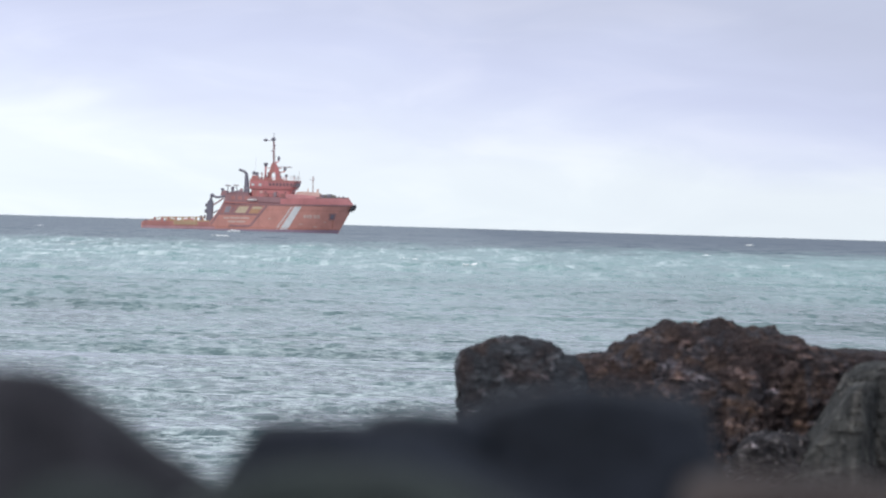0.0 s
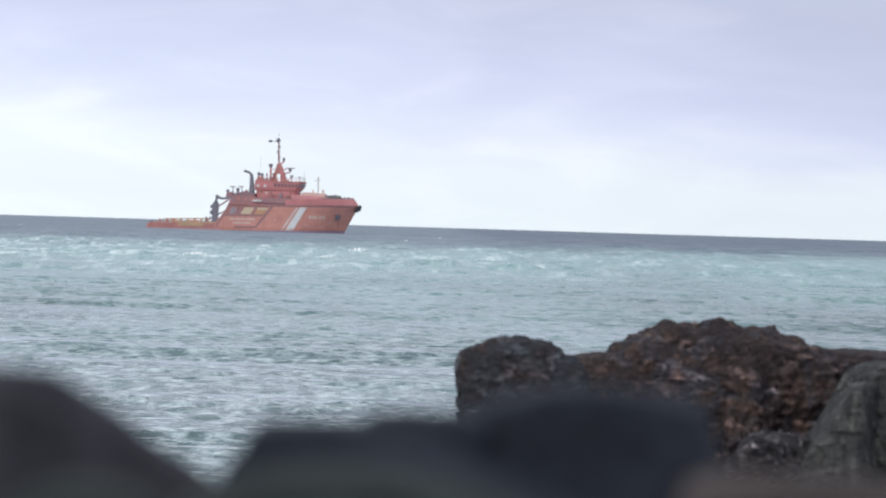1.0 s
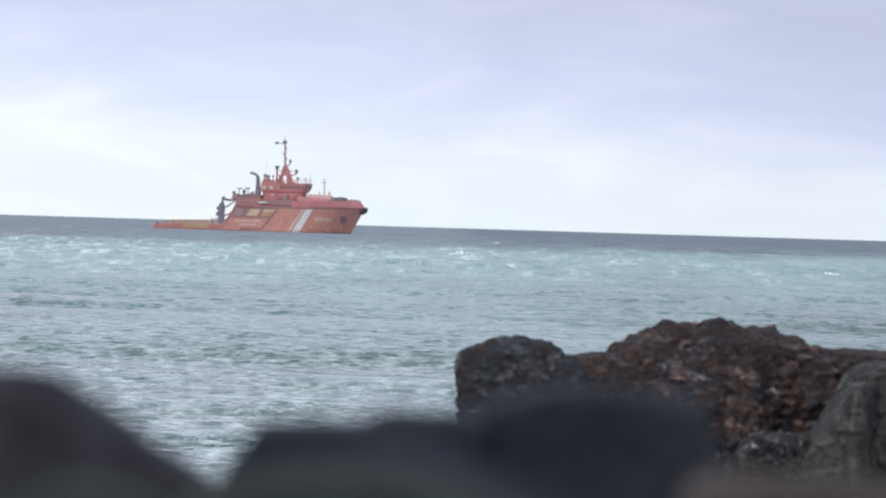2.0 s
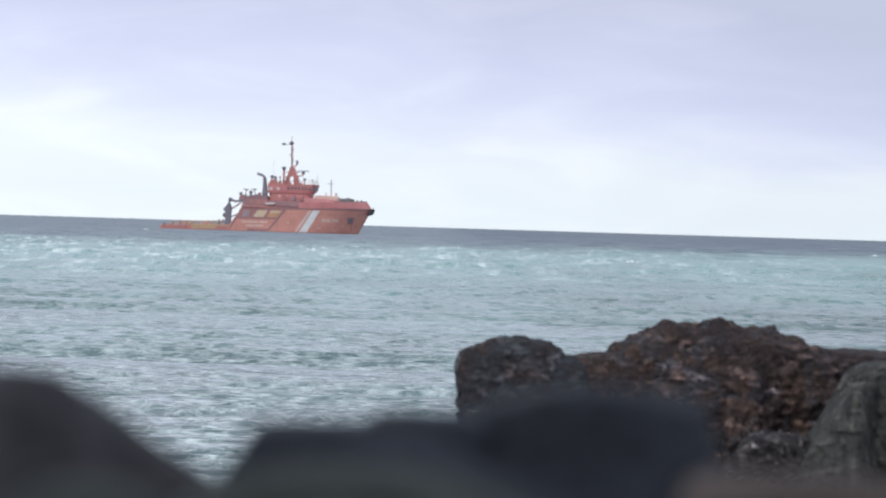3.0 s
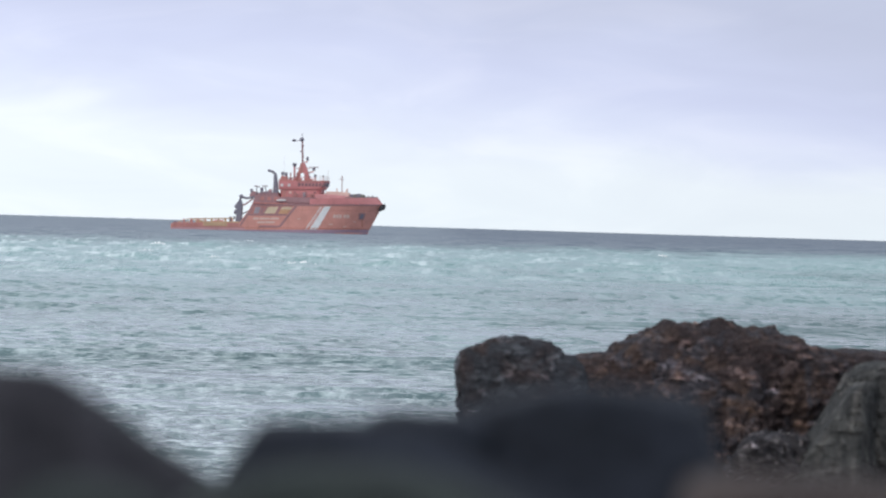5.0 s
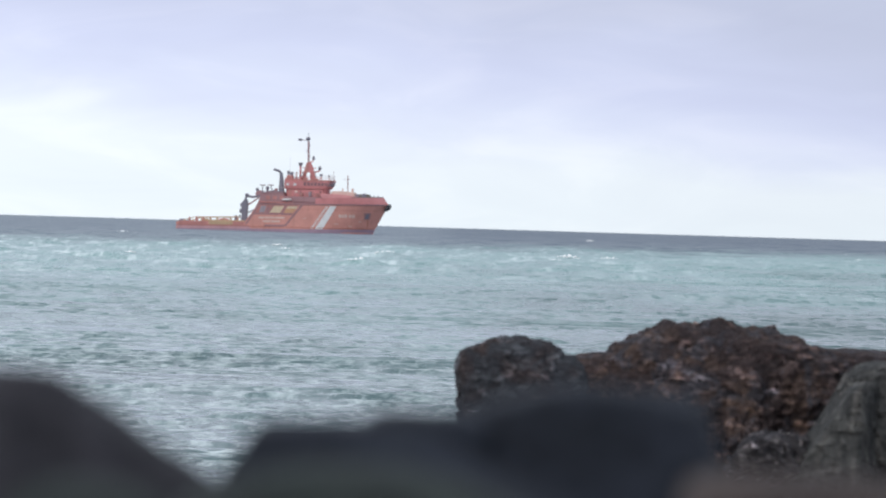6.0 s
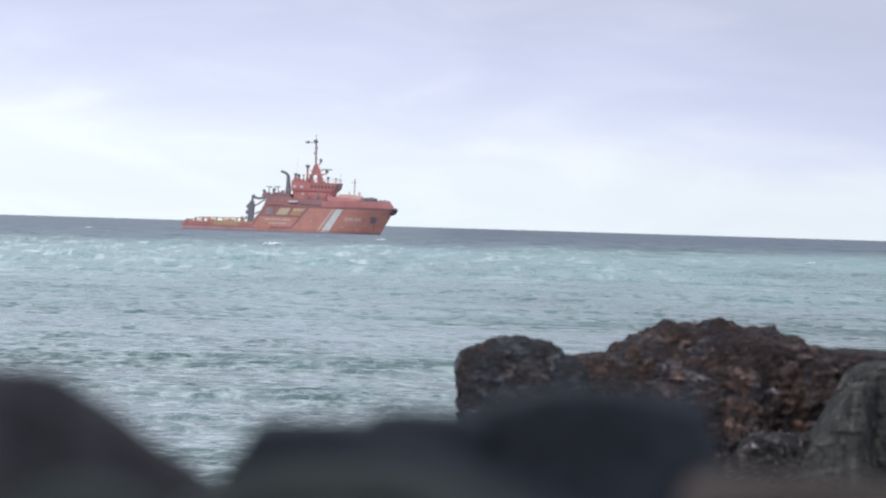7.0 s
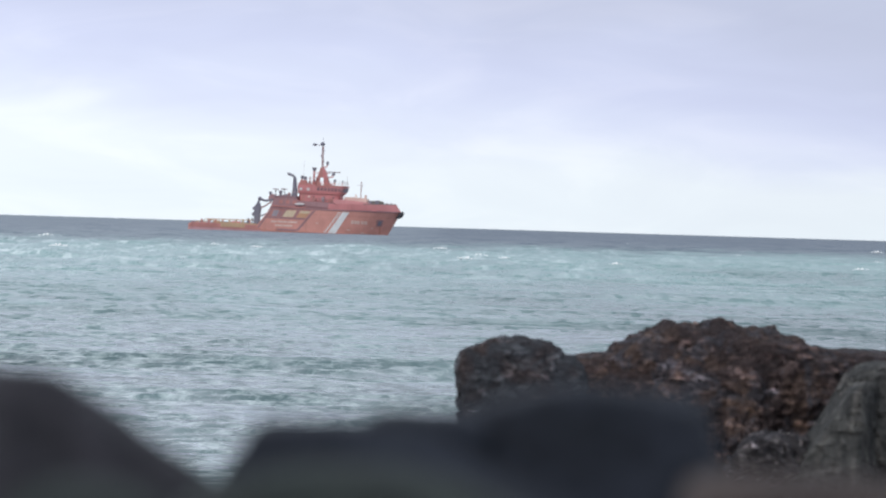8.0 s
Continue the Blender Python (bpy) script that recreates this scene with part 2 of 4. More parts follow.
        k.operation = "MULTIPLY_ADD"
        k.inputs[1].default_value = (amount, amount, 0.0)
        link(c.outputs[0], k.inputs[0])
        link(tilt.outputs[0] if tilt else geo.outputs["Normal"], k.inputs[2])
        tilt = k
    # short steep faces of the wind chop, turned to the shore
    broad = add("ShaderNodeMapping")
    broad.inputs["Scale"].default_value = (0.014, 0.055, 1.0)
    link(co.outputs["Object"], broad.inputs[0])
    sets = add("ShaderNodeTexNoise", Scale=1.0, Detail=2.0, Roughness=0.5)
    link(broad.outputs[0], sets.inputs["Vector"])
    lull = ramp(add, [(0.40, (0.2, 0.2, 0.2)), (0.62, (1, 1, 1))])
    link(sets.outputs["Fac"], lull.inputs[0])
    out_there = ramp(add, [(0.055, (0.4, 0.4, 0.4)), (0.085, (1, 1, 1)), (0.22, (1, 1, 1)), (0.34, (0.45, 0.45, 0.45)), (0.5, (0.24, 0.24, 0.24))])
    link(flat.outputs[0], out_there.inputs[0])
    strength = add("ShaderNodeMath")
    strength.operation = "MULTIPLY"
    link(lull.outputs[0], strength.inputs[0])
    link(out_there.outputs[0], strength.inputs[1])
    rise = ramp(add, [(0.48, (0, 0, 0)), (0.64, (1, 1, 1))])
    link(sets.outputs["Fac"], rise.inputs[0])
    heave = add("ShaderNodeVectorMath")
    heave.operation = "MULTIPLY_ADD"
    heave.inputs[1].default_value = (0.0, -0.19, 0.0)
    link(rise.outputs[0], heave.inputs[0])
    link(tilt.outputs[0], heave.inputs[2])
    tilt = heave
    for scale, offset in (((1.8, 0.7, 1.0), 3.1), ((1.0, 0.27, 1.0), 17.7)):
        place = add("ShaderNodeMapping")
        place.inputs["Scale"].default_value = scale
        place.inputs["Location"].default_value = (offset, offset, 0)
        link(co.outputs["Object"], place.inputs[0])
        n = add("ShaderNodeTexNoise", Scale=1.0, Detail=2.0, Roughness=0.45)
        link(place.outputs[0], n.inputs["Vector"])
        steep = ramp(add, [(0.57, (0, 0, 0)), (0.64, (1, 1, 1))])
        link(n.outputs["Fac"], steep.inputs[0])
        face = add("ShaderNodeVectorMath")
        face.operation = "SCALE"
        link(steep.outputs[0], face.inputs[0])
        link(strength.outputs[0], face.inputs["Scale"])
        k = add("ShaderNodeVectorMath")
        k.operation = "MULTIPLY_ADD"
        k.inputs[1].default_value = (0.0, -0.38, 0.0)
        link(face.outputs[0], k.inputs[0])
        link(tilt.outputs[0], k.inputs[2])
        tilt = k
    unit = add("ShaderNodeVectorMath")
    unit.operation = "NORMALIZE"
    link(tilt.outputs[0], unit.inputs[0])
    link(unit.outputs[0], shader.inputs["Normal"])
    return m


def foam_material():
    m, add, link, shader = material("sea_foam")
    co = add("ShaderNodeTexCoord")
    n = add("ShaderNodeTexNoise", Scale=9.0, Detail=6.0, Roughness=0.7)
    link(co.outputs["Object"], n.inputs["Vector"])
    tone = ramp(add, [(0.3, (0.85, 0.9, 0.9)), (0.55, (0.97, 0.98, 0.98))])
    link(n.outputs["Fac"], tone.inputs[0])
    link(tone.outputs[0], shader.inputs["Base Color"])
    shader.inputs["Roughness"].default_value = 0.8
    bump = add("ShaderNodeBump", Strength=0.3, Distance=0.05)
    link(n.outputs["Fac"], bump.inputs["Height"])
    link(bump.outputs[0], shader.inputs["Normal"])
    return m


WATER = sea_material()
FOAM = foam_material()
# ship paints: distance haze is mixed in, so reds are paler and darks lifted
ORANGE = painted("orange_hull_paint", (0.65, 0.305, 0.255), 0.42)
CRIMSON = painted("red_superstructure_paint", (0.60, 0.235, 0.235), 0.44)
PINK = painted("hazed_red_paint", (0.66, 0.315, 0.32), 0.5)
MAUVE = painted("hazed_mauve_paint", (0.58, 0.33, 0.35), 0.5, 0.3)
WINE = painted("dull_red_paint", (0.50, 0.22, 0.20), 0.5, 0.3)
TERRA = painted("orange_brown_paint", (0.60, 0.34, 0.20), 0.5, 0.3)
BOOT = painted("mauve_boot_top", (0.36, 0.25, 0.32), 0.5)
WHITE = painted("white_marking_paint", (0.80, 0.80, 0.80), 0.4, 0.15)
CREAM = painted("cream_panel_paint", (0.68, 0.54, 0.38), 0.5, 0.2)
YELLOW = painted("yellow_rail_paint", (0.52, 0.37, 0.23), 0.5, 0.35)
OLIVE = painted("weathered_olive_paint", (0.21, 0.20, 0.175), 0.6, 0.3)
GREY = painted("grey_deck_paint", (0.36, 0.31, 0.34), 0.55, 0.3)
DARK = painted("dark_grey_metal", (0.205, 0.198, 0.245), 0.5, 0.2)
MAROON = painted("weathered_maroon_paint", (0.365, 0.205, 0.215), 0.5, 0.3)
RUSTY = painted("rust_stained_paint", (0.52, 0.21, 0.16), 0.6, 0.4)
PALE = painted("pale_grey_paint", (0.66, 0.63, 0.62), 0.5, 0.2)
BLACK = painted("black_rubber", (0.05, 0.05, 0.06), 0.8, 0.05, (0.05, 0.05, 0.05))
FADED = painted("faded_lettering_paint", (0.70, 0.52, 0.46), 0.5, 0.2)
COVER = painted("dusty_canvas", (0.72, 0.54, 0.48), 0.8, 0.1)
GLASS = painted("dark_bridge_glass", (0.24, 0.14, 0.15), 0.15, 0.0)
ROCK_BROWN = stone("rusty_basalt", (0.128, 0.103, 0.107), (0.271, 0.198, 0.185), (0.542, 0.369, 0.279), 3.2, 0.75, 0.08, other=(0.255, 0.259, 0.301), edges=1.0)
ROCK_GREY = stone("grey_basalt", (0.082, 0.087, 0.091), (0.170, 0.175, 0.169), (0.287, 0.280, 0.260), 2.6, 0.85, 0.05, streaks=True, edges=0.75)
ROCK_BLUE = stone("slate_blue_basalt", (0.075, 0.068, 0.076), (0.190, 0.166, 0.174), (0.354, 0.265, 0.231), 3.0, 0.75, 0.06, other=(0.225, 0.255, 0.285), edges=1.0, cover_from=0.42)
# darkened to give the grey slab's side that turns from the light
ROCK_SHADED = stone("shaded_side_basalt", (0.039, 0.042, 0.049), (0.097, 0.105, 0.116), (0.211, 0.215, 0.211), 3.0, 0.8, 0.05, streaks=True, edges=0.9)
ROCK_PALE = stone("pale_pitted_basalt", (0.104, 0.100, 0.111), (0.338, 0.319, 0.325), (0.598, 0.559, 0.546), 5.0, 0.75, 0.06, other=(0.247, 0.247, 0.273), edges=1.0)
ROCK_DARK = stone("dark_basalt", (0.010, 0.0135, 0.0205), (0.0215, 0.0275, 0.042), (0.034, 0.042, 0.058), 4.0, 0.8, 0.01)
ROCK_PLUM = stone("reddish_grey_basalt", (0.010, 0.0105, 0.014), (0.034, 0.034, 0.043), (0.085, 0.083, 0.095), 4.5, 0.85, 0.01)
ROCK_MOSS = stone("greenish_basalt", (0.022, 0.031, 0.030), (0.042, 0.055, 0.052), (0.065, 0.080, 0.074), 6.0, 0.85, 0.01)
ROCK_TAN = stone("tan_basalt", (0.07, 0.056, 0.056), (0.105, 0.084, 0.078), (0.15, 0.118, 0.108), 6.0, 0.85, 0.01)
SHORE = stone("shore_gravel", (0.02, 0.02, 0.022), (0.05, 0.045, 0.042), (0.10, 0.09, 0.08), 1.5, 0.9, 0.04)


# ---- mesh helpers ----
def mesh_of(bm, name, mat, smooth=False):
    me = bpy.data.meshes.new(name)
    bmesh.ops.recalc_face_normals(bm, faces=bm.faces)
    bm.to_mesh(me)
    bm.free()
    me.materials.append(mat)
    if smooth:
        me.polygons.foreach_set("use_smooth", [True] * len(me.polygons))
    return me


def part(name, bm, mat, parent, label="", smooth=False):
    ob = new(name, mesh_of(bm, name, mat, smooth))
    ob.parent = parent
    return tagged(ob, label)


def grid_mesh(name, X, Y, Z, mat):
    """A smooth sheet from three equal arrays of rows and columns."""
    r, c = X.shape
    me = bpy.data.meshes.new(name)
    me.vertices.add(r * c)
    me.vertices.foreach_set("co", np.stack([X, Y, Z], -1).astype(np.float32).ravel())
    i = (np.arange(r - 1)[:, None] * c + np.arange(c - 1)[None, :]).ravel()
    quads = np.stack([i, i + 1, i + c + 1, i + c], -1).astype(np.int32)
    me.loops.add(quads.size)
    me.loops.foreach_set("vertex_index", quads.ravel())
    me.polygons.add(len(quads))
    me.polygons.foreach_set("loop_start", np.arange(0, quads.size, 4, dtype=np.int32))
    me.polygons.foreach_set("use_smooth", np.ones(len(quads), dtype=bool))
    me.update(calc_edges=True)
    me.materials.append(mat)
    return me


# ---- sea ----
def wave_height(X, Y, step, seed, heading, parts):
    """Sum of short-crested wave trains with peaked crests; trains finer than the grid fade out."""
    rng = np.random.default_rng(seed)
    Z = np.zeros_like(X)
    for count, lo, hi, steep, spread, peaked in parts:
        for _ in range(count):
            length = math.exp(rng.uniform(math.log(lo), math.log(hi)))
            a = heading + rng.normal(0, spread)
            k = 2 * math.pi / length
            phase = k * (X * math.cos(a) + Y * math.sin(a)) + rng.uniform(0, 6.28)
            # trains bend and come in groups
            phase += 1.1 * np.sin(k * 0.13 * (X * math.sin(a + 0.6) - Y * math.cos(a + 0.6)) + rng.uniform(0, 6.28))
            group = 0.65 + 0.5 * np.sin(k * 0.17 * (X * math.cos(a + 1.2) + Y * math.sin(a + 1.2)) + rng.uniform(0, 6.28))
            fade = np.clip((length / step - 2.2) / 2.0, 0, 1)
            soft = np.sin(phase)
            sharp = 1.0 - 2.0 * np.abs(np.sin(phase * 0.5)) + 0.27
            Z += steep / k * group * ((1 - peaked) * soft + peaked * sharp) * fade
    return Z


def add_wavelets(X, Y, Z, seed, count):
    """Single steep wavelets that stand up out of the chop here and there, in loose clusters."""
    rng = np.random.default_rng(seed)
    while count > 0:
        d0 = math.exp(rng.uniform(math.log(60), math.log(330)))
        x0 = rng.uniform(-1, 1) * (0.092 * d0 + 4)
        for _ in range(int(rng.integers(1, 6))):
            count -= 1
            d, x = d0 + rng.normal(0, 1.5), x0 + rng.normal(0, 1.6)
            wide, deep = rng.uniform(0.25, 0.85) * (1 + d / 300), rng.uniform(0.13, 0.18) * (1 + d / 240)
            high, slew = rng.uniform(0.02, 0.045) * (1 + d / 330), rng.normal(0, 0.15)
            r0, r1 = np.searchsorted(Y[:, 0], (d - 4 * deep - 1, d + 4 * deep + 1))
            u = X[r0:r1] - x
            v = Y[r0:r1] - d - slew * u - 0.25 * deep * np.sin(3.0 * u / wide)
            Z[r0:r1] += high * np.clip(1 - (u / wide) ** 2, 0, 1) * np.exp(-(v / deep) ** 2)


def sea_sheet(seed, near, far, level, heading, parts, cols, margin, fine, grow, coarse):
    """A wave sheet whose rows and columns widen with distance from the shore."""
    d = [near]
    while d[-1] < far:
        d.append(d[-1] + min(max(fine, grow * d[-1]), coarse))
    d[-1] = far
    d = np.array(d)
    rows = np.gradient(d)[:, None]
    d = d[:, None]
    s = np.linspace(-1, 1, cols)[None, :]
    half = d * 0.092 + margin
    X, Y = s * half, d + 0 * s
    step = np.maximum(rows, 2 * half / cols) + 0 * s
    Z = wave_height(X, Y, step, seed, heading, parts) + level
    # the highest crests stand up steeply
    sd = 0.05
    Z = Z + sd * 0.3 * np.maximum((Z - level) / sd - 0.8, 0) ** 1.4
    if near < 300:
        add_wavelets(X, Y, Z, seed + 50, 1600 if cols > 300 else 200)
    # both ends dip under the neighbouring sheet
    for edge, way in ((near, 1), (far, -1)):
        if 300 < edge < 400:
            t = np.clip((Y - edge) * way / 30.0, 0, 1)
            Z -= 1.3 * (1 - t * t * (3 - 2 * t))
    return X, Y, Z


# drift of each sheet over the clip, in metres a second
DRIFT_NEAR, DRIFT_SWELL, DRIFT_FAR = (-0.9, -1.1), (-0.4, -6.0), (-2.3, -0.6)


def build_sea():
    chop = [(22, 0.28, 0.7, 0.09, 0.5, 0.4), (20, 0.6, 1.6, 0.038, 0.25, 0.5), (9, 2.4, 6.0, 0.013, 0.25, 0.4), (5, 9.0, 20.0, 0.032, 0.15, 0.3)]
    rollers = [(14, 0.6, 1.6, 0.035, 0.2, 0.5), (6, 2.4, 6.0, 0.014, 0.2, 0.4), (3, 17.0, 28.0, 0.027, 0.05, 0.4)]
    open_sea = [(16, 0.9, 2.6, 0.060, 0.7, 0.5), (12, 2.6, 6.0, 0.060, 0.6, 0.5), (10, 6.0, 14.0, 0.062, 0.5, 0.4)]
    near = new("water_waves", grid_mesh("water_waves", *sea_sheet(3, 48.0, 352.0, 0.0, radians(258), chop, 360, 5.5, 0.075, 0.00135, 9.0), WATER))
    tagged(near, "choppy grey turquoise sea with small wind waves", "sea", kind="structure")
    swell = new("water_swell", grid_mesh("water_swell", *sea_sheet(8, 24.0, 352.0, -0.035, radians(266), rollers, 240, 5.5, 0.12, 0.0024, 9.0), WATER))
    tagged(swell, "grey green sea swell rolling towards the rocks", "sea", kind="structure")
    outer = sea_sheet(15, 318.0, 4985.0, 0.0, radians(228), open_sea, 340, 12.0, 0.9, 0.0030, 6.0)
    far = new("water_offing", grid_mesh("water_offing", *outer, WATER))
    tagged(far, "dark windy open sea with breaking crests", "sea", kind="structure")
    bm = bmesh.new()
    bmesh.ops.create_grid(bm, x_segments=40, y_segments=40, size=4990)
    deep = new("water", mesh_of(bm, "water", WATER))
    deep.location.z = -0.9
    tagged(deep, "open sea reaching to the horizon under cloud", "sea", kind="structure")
    return near, swell, far, outer


# ---- shore ----
def build_shore():
    ys = np.concatenate([np.array([-4900.0, -2000, -600, -200, -80]), np.arange(-40, 60.1, 0.5)])
    xs = np.concatenate([np.array([-4900.0, -1500, -400, -120, -60]), np.arange(-30, 30.1, 0.5), np.array([60.0, 120, 400, 1500, 4900])])
    X, Y = np.meshgrid(xs, ys)
    Z = np.interp(Y, [-5000, 8, 30, 44, 60], [2.5, 2.5, 1.2, 0.1, -1.6])
    bumpy = np.zeros_like(Z)
    for i in range(Z.shape[0]):
        for j in range(Z.shape[1]):
            bumpy[i, j] = noise.fractal(Vector((X[i, j] * 0.7, Y[i, j] * 0.7, 3.0)), 1.0, 2.0, 4)
    ground = new("ground", grid_mesh("ground", X, Y, Z + 0.08 * bumpy, SHORE))
    tagged(ground, "dark stony bank sloping down to the sea", "shore", kind="structure")


def boulder(name, label, at, radii, mat, seed, faces=(), lobes=(), rough=0.12, freq=1.6, detail=5, sharp=9.0, turn=0.0, crag=0.5, blocks=0.0):
    """A broken boulder: a block bounded by its radii and by split faces (direction, distance), with bumps (direction, amount, width), cracks and pits."""
    bm = bmesh.new()
    bmesh.ops.create_icosphere(bm, subdivisions=detail, radius=1.0)
    rx, ry, rz = radii
    size = (rx * ry * rz) ** (1 / 3)
    off = Vector((seed * 7.31, seed * 3.17, seed * 5.71))
    sides = [(Vector(w), d) for w, d in (((1, 0, 0), rx), ((-1, 0, 0), rx), ((0, 1, 0), ry), ((0, -1, 0), ry), ((0, 0, 1), rz), ((0, 0, -1), rz))]
    sides += [(Vector(w).normalized(), d) for w, d in faces]
    ways = [(Vector(w).normalized(), a, s) for w, a, s in lobes]
    for v in bm.verts:
        n = v.co.normalized()
        r = sum((max(n.dot(w), 0.0) / d) ** sharp for w, d in sides) ** (-1 / sharp)
        for w, a, s in ways:
            r += a * math.exp(-((1 - n.dot(w)) / s))
        p = n * r
        q = p * (freq / size) + off
        lump = noise.fractal(q, 0.9, 2.1, 3)
        warp = q + 0.35 * noise.noise_vector(q * 1.3)
        edge = 1.6 * noise.turbulence(warp * 1.5, 5, True) - 0.9
        cell = noise.cell(Vector((warp.x * 2.6, warp.y * 2.6, warp.z * 3.6 + 0.8 * warp.x))) - 0.5
        pit = noise.fractal(q * 5.0, 0.8, 2.2, 4)
        worn = 1 - 0.8 * min(max((n.z - 0.35) / 0.4, 0.0), 1.0)
        v.co = p + n * size * rough * (lump * (0.4 + 0.6 * worn) + crag * worn * (edge + blocks * cell) + 0.22 * pit)
    ob = new(name, mesh_of(bm, name, mat, True))
    ob.matrix_basis = pose(*at, 0, 0, turn)
    return tagged(ob, label, "rock", "boulders on the shore")


def build_rocks():
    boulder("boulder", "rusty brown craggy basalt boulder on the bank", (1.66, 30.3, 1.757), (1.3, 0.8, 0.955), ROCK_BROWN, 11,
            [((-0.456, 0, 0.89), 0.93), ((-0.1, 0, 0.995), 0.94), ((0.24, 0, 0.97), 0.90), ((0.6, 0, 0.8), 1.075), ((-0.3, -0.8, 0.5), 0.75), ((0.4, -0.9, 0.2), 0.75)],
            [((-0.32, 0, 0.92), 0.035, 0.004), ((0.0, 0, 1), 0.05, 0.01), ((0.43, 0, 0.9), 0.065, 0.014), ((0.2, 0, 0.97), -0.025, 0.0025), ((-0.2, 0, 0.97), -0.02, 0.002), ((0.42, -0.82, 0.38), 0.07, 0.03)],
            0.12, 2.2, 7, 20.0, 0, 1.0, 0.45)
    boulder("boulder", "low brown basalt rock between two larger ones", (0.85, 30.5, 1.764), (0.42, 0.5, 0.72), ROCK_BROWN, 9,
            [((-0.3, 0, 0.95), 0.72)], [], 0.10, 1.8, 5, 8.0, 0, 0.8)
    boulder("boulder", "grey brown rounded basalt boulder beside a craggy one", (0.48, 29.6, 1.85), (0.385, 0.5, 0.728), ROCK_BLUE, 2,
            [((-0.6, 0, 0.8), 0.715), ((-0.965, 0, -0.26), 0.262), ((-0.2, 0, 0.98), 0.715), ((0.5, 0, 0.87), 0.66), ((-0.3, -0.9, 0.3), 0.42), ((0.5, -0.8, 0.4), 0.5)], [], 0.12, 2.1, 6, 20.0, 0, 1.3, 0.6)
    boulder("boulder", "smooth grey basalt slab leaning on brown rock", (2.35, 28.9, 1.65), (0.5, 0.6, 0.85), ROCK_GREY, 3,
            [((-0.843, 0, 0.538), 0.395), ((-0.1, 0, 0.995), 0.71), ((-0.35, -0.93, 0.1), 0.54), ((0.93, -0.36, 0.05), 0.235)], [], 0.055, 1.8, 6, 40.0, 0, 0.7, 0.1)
    # extra rock, its dark colour replacing shade on the slab's right face
    boulder("boulder", "dark streaked rock standing in for a grey slab's shaded side", (2.86, 29.15, 1.62), (0.5, 0.5, 0.78), ROCK_SHADED, 21,
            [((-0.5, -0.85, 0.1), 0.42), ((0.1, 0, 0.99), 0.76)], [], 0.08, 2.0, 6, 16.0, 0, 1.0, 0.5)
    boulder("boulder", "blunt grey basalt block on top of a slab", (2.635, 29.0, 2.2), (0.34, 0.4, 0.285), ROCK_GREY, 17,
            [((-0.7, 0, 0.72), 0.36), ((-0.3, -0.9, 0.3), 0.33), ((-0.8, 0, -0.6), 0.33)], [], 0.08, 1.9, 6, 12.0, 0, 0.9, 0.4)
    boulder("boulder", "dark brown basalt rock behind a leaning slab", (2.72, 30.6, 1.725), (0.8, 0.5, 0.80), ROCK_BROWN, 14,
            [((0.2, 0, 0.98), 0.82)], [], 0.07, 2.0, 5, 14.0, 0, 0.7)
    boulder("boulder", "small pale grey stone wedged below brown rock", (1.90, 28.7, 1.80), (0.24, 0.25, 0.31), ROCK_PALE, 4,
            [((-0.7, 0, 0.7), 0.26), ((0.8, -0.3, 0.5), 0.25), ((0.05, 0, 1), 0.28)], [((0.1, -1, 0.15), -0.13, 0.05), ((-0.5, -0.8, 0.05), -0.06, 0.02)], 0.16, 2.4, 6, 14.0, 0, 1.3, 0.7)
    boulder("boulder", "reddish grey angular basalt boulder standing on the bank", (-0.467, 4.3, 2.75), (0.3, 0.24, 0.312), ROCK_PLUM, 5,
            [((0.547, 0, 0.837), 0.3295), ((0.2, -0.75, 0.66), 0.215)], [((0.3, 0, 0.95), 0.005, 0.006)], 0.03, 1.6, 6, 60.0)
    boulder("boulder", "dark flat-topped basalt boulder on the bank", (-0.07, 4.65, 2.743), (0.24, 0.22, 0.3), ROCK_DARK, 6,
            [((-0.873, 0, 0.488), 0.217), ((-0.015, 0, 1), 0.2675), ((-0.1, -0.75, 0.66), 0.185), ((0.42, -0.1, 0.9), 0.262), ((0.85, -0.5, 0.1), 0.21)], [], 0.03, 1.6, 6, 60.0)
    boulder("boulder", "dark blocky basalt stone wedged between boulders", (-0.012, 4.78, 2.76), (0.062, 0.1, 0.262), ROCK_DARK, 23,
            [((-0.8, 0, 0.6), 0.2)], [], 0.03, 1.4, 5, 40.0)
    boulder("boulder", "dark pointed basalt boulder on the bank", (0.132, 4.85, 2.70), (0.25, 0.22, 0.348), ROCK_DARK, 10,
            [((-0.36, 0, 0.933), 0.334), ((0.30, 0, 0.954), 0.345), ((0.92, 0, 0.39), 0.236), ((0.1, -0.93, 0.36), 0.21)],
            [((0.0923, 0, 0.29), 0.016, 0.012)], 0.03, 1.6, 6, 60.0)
    boulder("boulder", "greenish grey basalt stone low on the bank", (-0.05, 3.6, 2.793), (0.165, 0.14, 0.252), ROCK_MOSS, 7,
            [((-0.5, 0, 0.87), 0.245), ((0.45, 0, 0.89), 0.24)], [], 0.04, 1.3, 5, 9.0)
    # added stone; its paler tone replaces the lighter front face of the boulder behind
    boulder("boulder", "greenish grey stone added for a boulder's paler lower face", (-0.235, 3.4, 2.76), (0.062, 0.1, 0.278), ROCK_MOSS, 19,
            [((-0.6, 0, 0.8), 0.245), ((0.6, 0, 0.8), 0.245)], [], 0.04, 1.3, 5, 9.0)
    boulder("boulder", "tan basalt stone with a flat top", (0.35, 3.8, 2.78), (0.165, 0.14, 0.235), ROCK_TAN, 8,
            [], [], 0.04, 1.3, 5, 20.0)


# ---- rescue vessel ----
MID = 26.7


